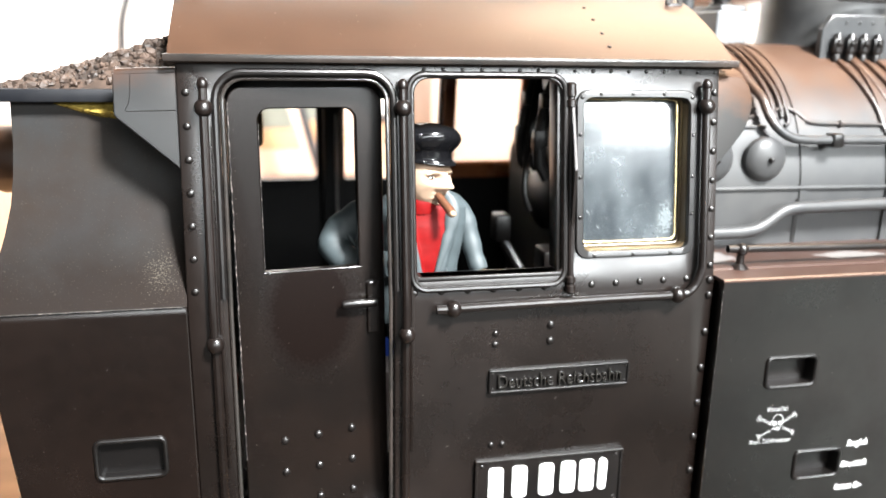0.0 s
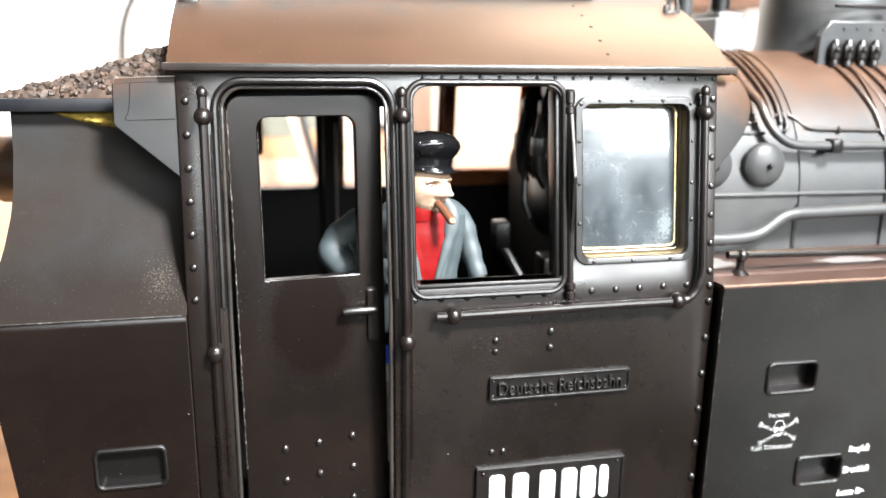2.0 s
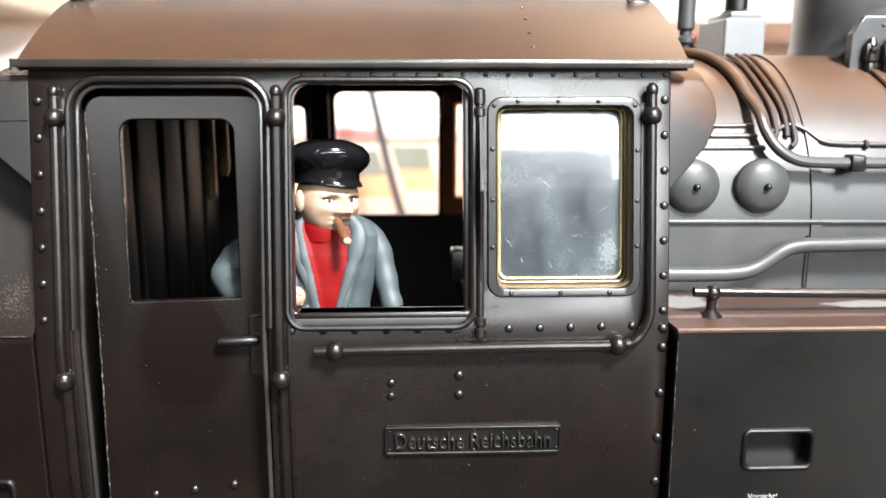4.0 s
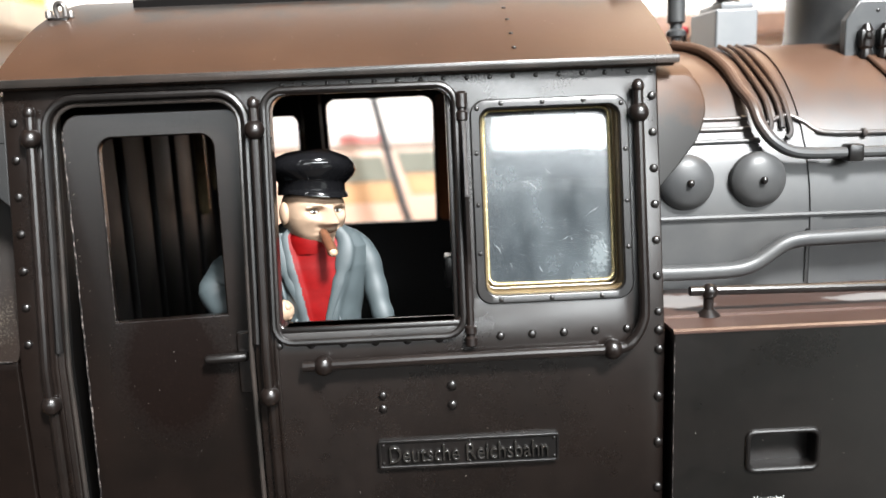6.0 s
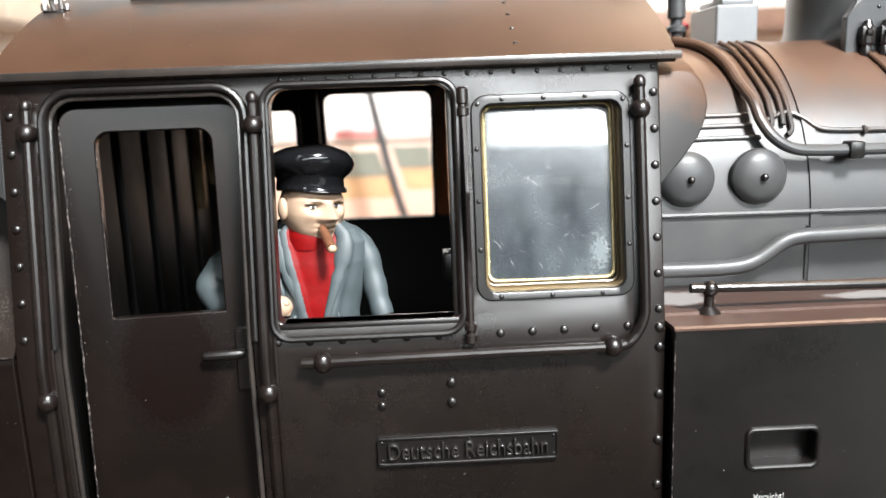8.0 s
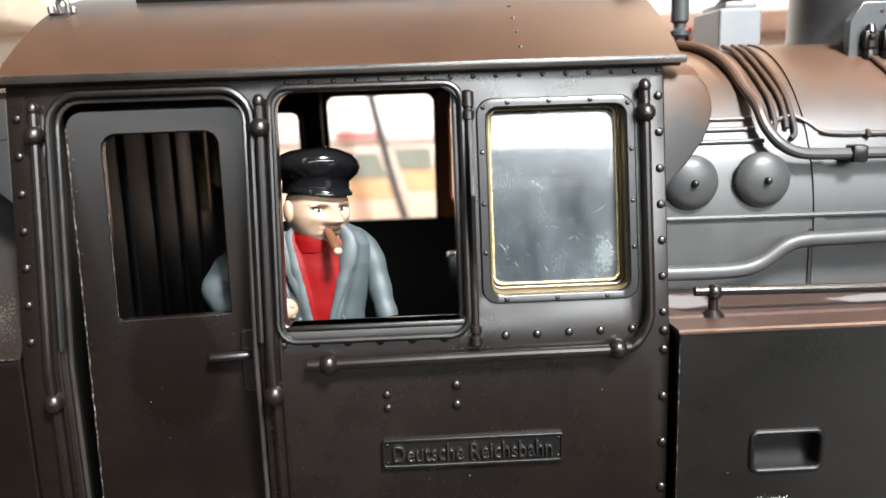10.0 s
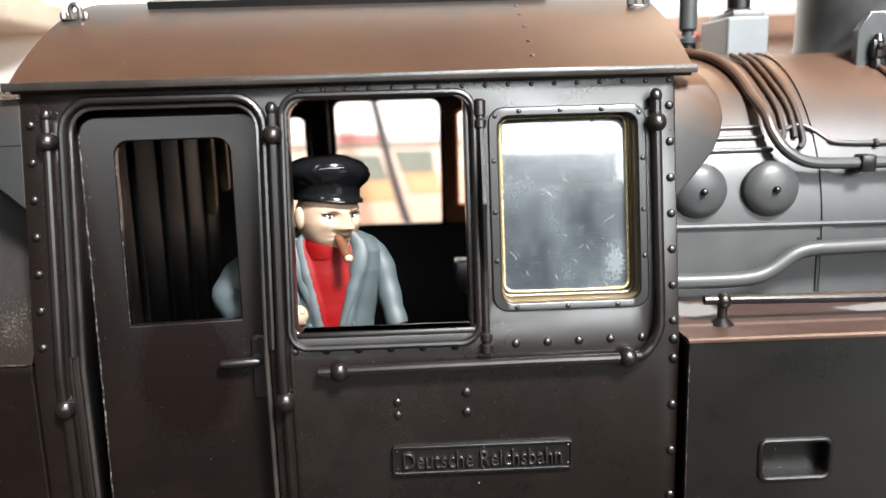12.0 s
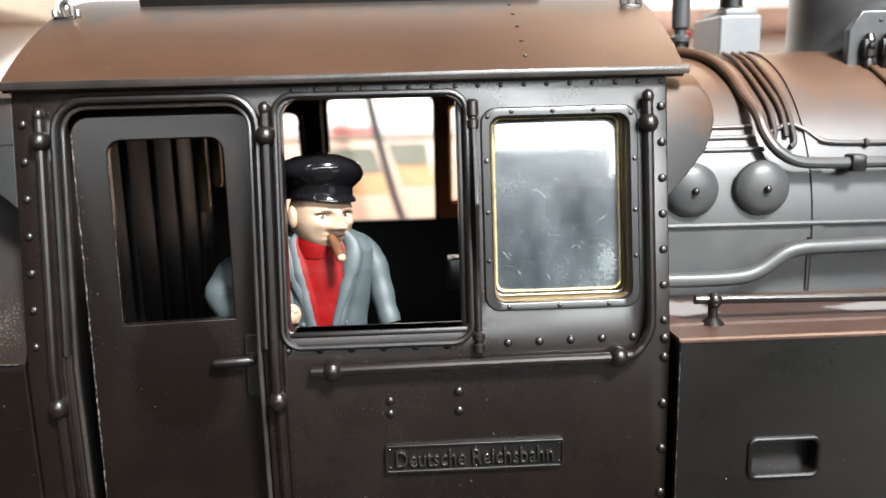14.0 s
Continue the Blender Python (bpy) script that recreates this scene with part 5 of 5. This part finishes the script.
    add(tube(softened([(31.6, FY + 0.6, 101.6), (28.2, FY + 1.4, 99.6), (24.6, FY + 1.4, 97), (23.0, FY + 0.2, 94.2), (25.4, FY - 1.6, 91.8), (29.0, FY - 3.0, 91.2), (32.0, FY - 4.2, 91.4)], 5), [2.6 + 0.45 * math.sin(min(1.0, k / 20) * math.pi) + 0.15 * math.sin(k * 1.4) - 0.02 * max(0, k - 18) for k in range(31)], 18), 1)
    add(ball((33.9, FY - 4.8, 91.7), 1.75, 16, scale=(1.1, 0.9, 1.0)), 0)
    for k in range(3):
        add(ball((34.9, FY - 5.6 + 0.3 * k, 92.4 - 0.8 * k), 0.62, 10), 0)
    # creases in the sleeve and coat
    for p, q, rr in (((43.2, FY - 4.3, 97.5), (42.2, FY - 5.0, 93.0), 0.4), ((42.6, FY - 4.6, 90.5), (43.6, FY - 4.4, 86.0), 0.4), ((34.0, FY - 4.3, 96), (34.6, FY - 4.8, 92.6), 0.4), ((25.0, FY - 1.2, 97.2), (26.6, FY - 1.6, 94.4), 0.45), ((27.6, FY - 1.4, 98.2), (28.2, FY - 2.2, 95.2), 0.4)):
        a_, b_ = Vector(p), Vector(q)
        add(tube([a_, (a_ + b_) / 2 + Vector((0, -0.25, 0)), b_], [rr * 0.3, rr, rr * 0.3], 8), 1)
    # head, turned towards the front of the engine
    turn = Matrix.Rotation(radians(37), 4, "Z")
    m = Matrix.Translation((39.0, FY - 1.2, 106.35)) @ turn @ Matrix.Rotation(radians(5), 4, "X") @ Matrix.Diagonal((1.03, 0.97, 0.96, 1))
    hd = bmesh.new()
    bmesh.ops.create_uvsphere(hd, u_segments=96, v_segments=72, radius=1.0)
    for v in hd.verts:
        p = v.co.copy()
        q = Vector((math.copysign(abs(p.x) ** 0.82, p.x) * 4.55, math.copysign(abs(p.y) ** 0.82, p.y) * 5.1, math.copysign(abs(p.z) ** 0.9, p.z) * 5.3))
        if p.z < -0.1:
            q.x *= 1 + 0.07 * p.z * (1 if p.y < 0.2 else 0.3)
        face = max(0.0, -p.y) ** 0.5

        def bumpf(x, z, w, h, amp):
            return amp * face * (math.exp(-(((q.x - x) / w) ** 2) - ((q.z - z) / h) ** 2) + (math.exp(-(((q.x + x) / w) ** 2) - ((q.z - z) / h) ** 2) if x else 0.0))

        def amp_chin(q, face):
            return 1.6 * face * math.exp(-(((q.x - 0.7) / 1.7) ** 2) - ((q.z + 4.5) / 0.9) ** 2)

        out_y = bumpf(0, 1.0, 0.6, 1.0, 1.1) + bumpf(0, -0.3, 0.95, 1.0, 1.9) + bumpf(0, -0.95, 1.15, 0.6, 1.3) + bumpf(1.0, -1.1, 0.5, 0.42, 0.65)
        out_y += bumpf(1.9, 1.75, 1.3, 0.45, 0.7) - bumpf(1.95, 0.75, 1.0, 0.6, 1.15) + bumpf(2.7, -0.5, 1.0, 0.9, 0.35) - bumpf(2.9, -2.3, 0.8, 1.1, 0.2)
        out_y += bumpf(0, -2.2, 1.3, 0.32, 0.45) - bumpf(0, -2.62, 1.6, 0.2, 0.3) + bumpf(0, -3.05, 1.1, 0.34, 0.5) - bumpf(0, -3.65, 1.2, 0.35, 0.3) + amp_chin(q, face) - bumpf(1.55, -1.7, 0.3, 0.8, 0.3)
        q.y -= out_y
        v.co = m @ q
    add(hd, 0)
    for side in (-1, 1):
        add(ball(m @ Vector((side * 4.75, 0.1, 0.2)), 1.35, 14, scale=(0.5, 0.85, 1.3), turn=turn), 0)
        add(ball(m @ Vector((side * 1.95, -4.10, 0.72)), 0.44, 14, scale=(1.6, 0.6, 0.5), turn=turn), 6)
        add(ball(m @ Vector((side * 1.95 - 0.12, -4.36, 0.74)), 0.26, 12, scale=(0.95, 0.6, 1.0), turn=turn), 5)
        add(tube([m @ Vector((side * 1.0, -4.35, 1.05)), m @ Vector((side * 1.9, -4.55, 1.3)), m @ Vector((side * 3.0, -4.0, 1.05))], [0.04, 0.07, 0.04], 8), 5)
        add(tube([m @ Vector((side * 0.9, -4.6, 1.5)), m @ Vector((side * 1.9, -4.72, 1.72)), m @ Vector((side * 3.2, -4.05, 1.4))], [0.2, 0.34, 0.2], 8), 0)
    # cigar
    a = m @ Vector((-0.9, -4.9, -2.45))
    add(tube([a, a + Vector((0.8, -1.9, -1.3)), a + Vector((1.7, -3.7, -2.8))], [0.62, 0.76, 0.82], 14), 4)
    add(ball(a + Vector((1.72, -3.75, -2.84)), 0.74, 12, scale=(1, 1, 0.9)), 7)
    # the mouth, a dark line with the lower lip under it
    add(tube(softened([m @ Vector((-1.5, -4.62, -2.62)), m @ Vector((0.0, -5.05, -2.66)), m @ Vector((1.5, -4.6, -2.45))], 4), 0.09, 8), 4)
    # peaked cap
    mc = m @ Matrix.Translation((0, 0.3, 2.75)) @ Matrix.Diagonal((0.95, 1.0, 1.04, 1)) @ Matrix.Rotation(radians(-6), 4, "X") @ Matrix.Rotation(radians(4), 4, "Y")
    cp = bmesh.new()
    seg, rings = 40, []
    for r, h in ((5.2, 0.0), (5.3, 0.4), (5.2, 1.9), (5.5, 2.25), (6.5, 3.1), (6.9, 3.9), (6.75, 4.8), (6.0, 5.7), (4.2, 6.5), (2.0, 6.95), (0.2, 7.05)):
        rings.append([cp.verts.new(mc @ Vector((r * 1.0 * math.cos(2 * math.pi * j / seg), r * 1.05 * math.sin(2 * math.pi * j / seg), h - 0.07 * r * math.sin(2 * math.pi * j / seg) * (h > 3) + 0.12 * math.sin(6 * math.pi * j / seg) * (h > 3)))) for j in range(seg)])
    for a_, b_ in zip(rings, rings[1:]):
        for j in range(seg):
            cp.faces.new((a_[j], a_[(j + 1) % seg], b_[(j + 1) % seg], b_[j]))
    cp.faces.new(rings[-1])
    cp.faces.new(rings[0][::-1])
    add(cp, 3)
    vz = bmesh.new()
    top_, low_ = [], []
    for k in range(17):
        t = radians(200 + 140 * k / 16)
        w = math.sin(math.pi * k / 16)
        inner = Vector((5.3 * math.cos(t), 5.5 * math.sin(t), 0.7))
        outer = Vector(((5.4 + 0.7 * w) * math.cos(t), (5.6 + 1.2 * w) * math.sin(t), 0.6 - 0.55 * w))
        top_.append([vz.verts.new(mc @ q) for q in (inner, (inner + outer) / 2 + Vector((0, 0, 0.35 * w)), outer)])
        low_.append([vz.verts.new(mc @ (q - Vector((0, 0, 0.45)))) for q in (inner, (inner + outer) / 2 + Vector((0, 0, 0.35 * w)), outer)])
    for rows2, flip in ((top_, 1), (low_, -1)):
        for a_, b_ in zip(rows2, rows2[1:]):
            for j in range(2):
                vz.faces.new((a_[j], a_[j + 1], b_[j + 1], b_[j])[::flip])
    for k in range(16):
        vz.faces.new((top_[k][2], low_[k][2], low_[k + 1][2], top_[k + 1][2]))
        vz.faces.new((top_[k][0], low_[k][0], low_[k + 1][0], top_[k + 1][0]))
    add(vz, 3)
    # legs down to the cab floor
    for x in (36, 41.5):
        add(tube([(x, FY + 0.5, 83), (x, FY + 0.8, 62), (x, FY, 43.5)], [3.6, 3.2, 2.9], 14), 1)
        add(ball((x, FY - 1.2, 43.4), 2.9, 12, scale=(1, 1.6, 0.5)), 3)
    # he leans a little, with the cab's side
    bmesh.ops.transform(out, matrix=Matrix.Translation((-0.1, 2.0, 86.4)) @ Matrix.Rotation(radians(-5.0), 4, "X") @ Matrix.Translation((0, 0, -88.0)), verts=out.verts)
    return part("figurine", out, [SKIN, JACKET, SHIRT, CAP, CIGAR, EYE, WHITE, ASH], None, smooth=50)


tagged(figure(), "painted driver figurine with black cap, grey jacket and red shirt", "figurine")

# a coach of another model train behind the locomotive
CREAM = plain("coach_cream", (0.52, 0.37, 0.29), 0.5, 0.0, 0.05, 60)
GREEN = plain("coach_window", (0.17, 0.18, 0.15), 0.3, 0.0, 0.1, 60)
ORANGE = plain("coach_orange", (0.44, 0.27, 0.14), 0.5, 0.0, 0.1, 60)
PALE = plain("coach_roof", (0.50, 0.48, 0.46), 0.5, 0.0, 0.05, 60)
DARK = plain("coach_dark", (0.03, 0.03, 0.03), 0.5)
BEIGE = plain("beige_card", (0.42, 0.32, 0.26), 0.7, 0.0, 0.06, 25)
coach = thing("model_coach", (5, 610, 0), "cream model railway coach with slanted windows over orange panels", "model train")
part("body", box(-84, 94, 556, 660, 12, 81, 4), CREAM, coach)
part("coach_roof", box(-86, 96, 552, 664, 81, 100, 8, 3), PALE, coach)
part("sign", box(-12, 26, 551.2, 553, 86, 93, 0.3), plain("faded_red", (0.42, 0.16, 0.15), 0.5), coach, "faded red sign")
for shape in ([(-29, 54), (29, 54), (22, 75), (-29, 75)], [(40, 60), (68, 60), (66, 78), (34, 78)]):
    part("window", plate(shape, [], 553.9, 555.9, edge=0.4), GREEN, coach)
for shape in ([(-29, 36), (34, 36), (29, 53), (-29, 53)], [(46, 42), (73, 42), (69, 59), (41, 59)]):
    part("panel", plate(shape, [], 554.4, 555.9, edge=0.4), ORANGE, coach)
for x in (-48, 62):
    for y in (575, 630):
        part("wheel", lathe([(3, 0), (9, 0.3), (10.5, 1), (10.5, 2), (9, 5), (3, 5)], (x, y + 5, 10.5), "y", 24), DARK, coach)

carton = thing("carton", (245, 690, 0), "plain beige cardboard box behind the locomotive", "box")
part("body", box(155, 345, 600, 780, 0, 121, 1.5), BEIGE, carton)
for y in (600, 690.5):
    part("flap", box(155, 345, y, y + 89.5, 121, 122, 0.3), BEIGE, carton)

# cables against the white wall
CABLE = plain("black_cable", (0.03, 0.03, 0.032), 0.5)


def cable(points, r, label):
    ob = part("cable", tube(softened([(x, y, z) for x, y, z in points], 6), r, 10), CABLE, None)
    return tagged(ob, label, "cable")


cable([(-110, 1150, 300), (-160, 1146, 232), (-196, 1145, 165), (-205, 1145, 95), (-210, 1146, 40), (-215, 1140, 4.5), (-190, 1100, 4.5)], 5.6, "black cable bowed up in front of the white wall")
cable([(4, 520, 215), (12, 490, 172), (20, 475, 135), (24.7, 470, 113.4), (30, 470, 88), (36, 469, 62), (45, 470, 30), (58, 480, 3.4), (90, 500, 3.4)], 3.1, "black cable hanging down in front of the coach")
cable([(190 + 40 * math.cos(radians(a)), 1135 - a * 0.01, 55 + 52 * math.sin(radians(a))) for a in range(80, 330, 25)] + [(235, 1130, 8), (260, 1120, 7), (300, 1100, 7)], 7.0, "coiled black cable in front of the white wall")
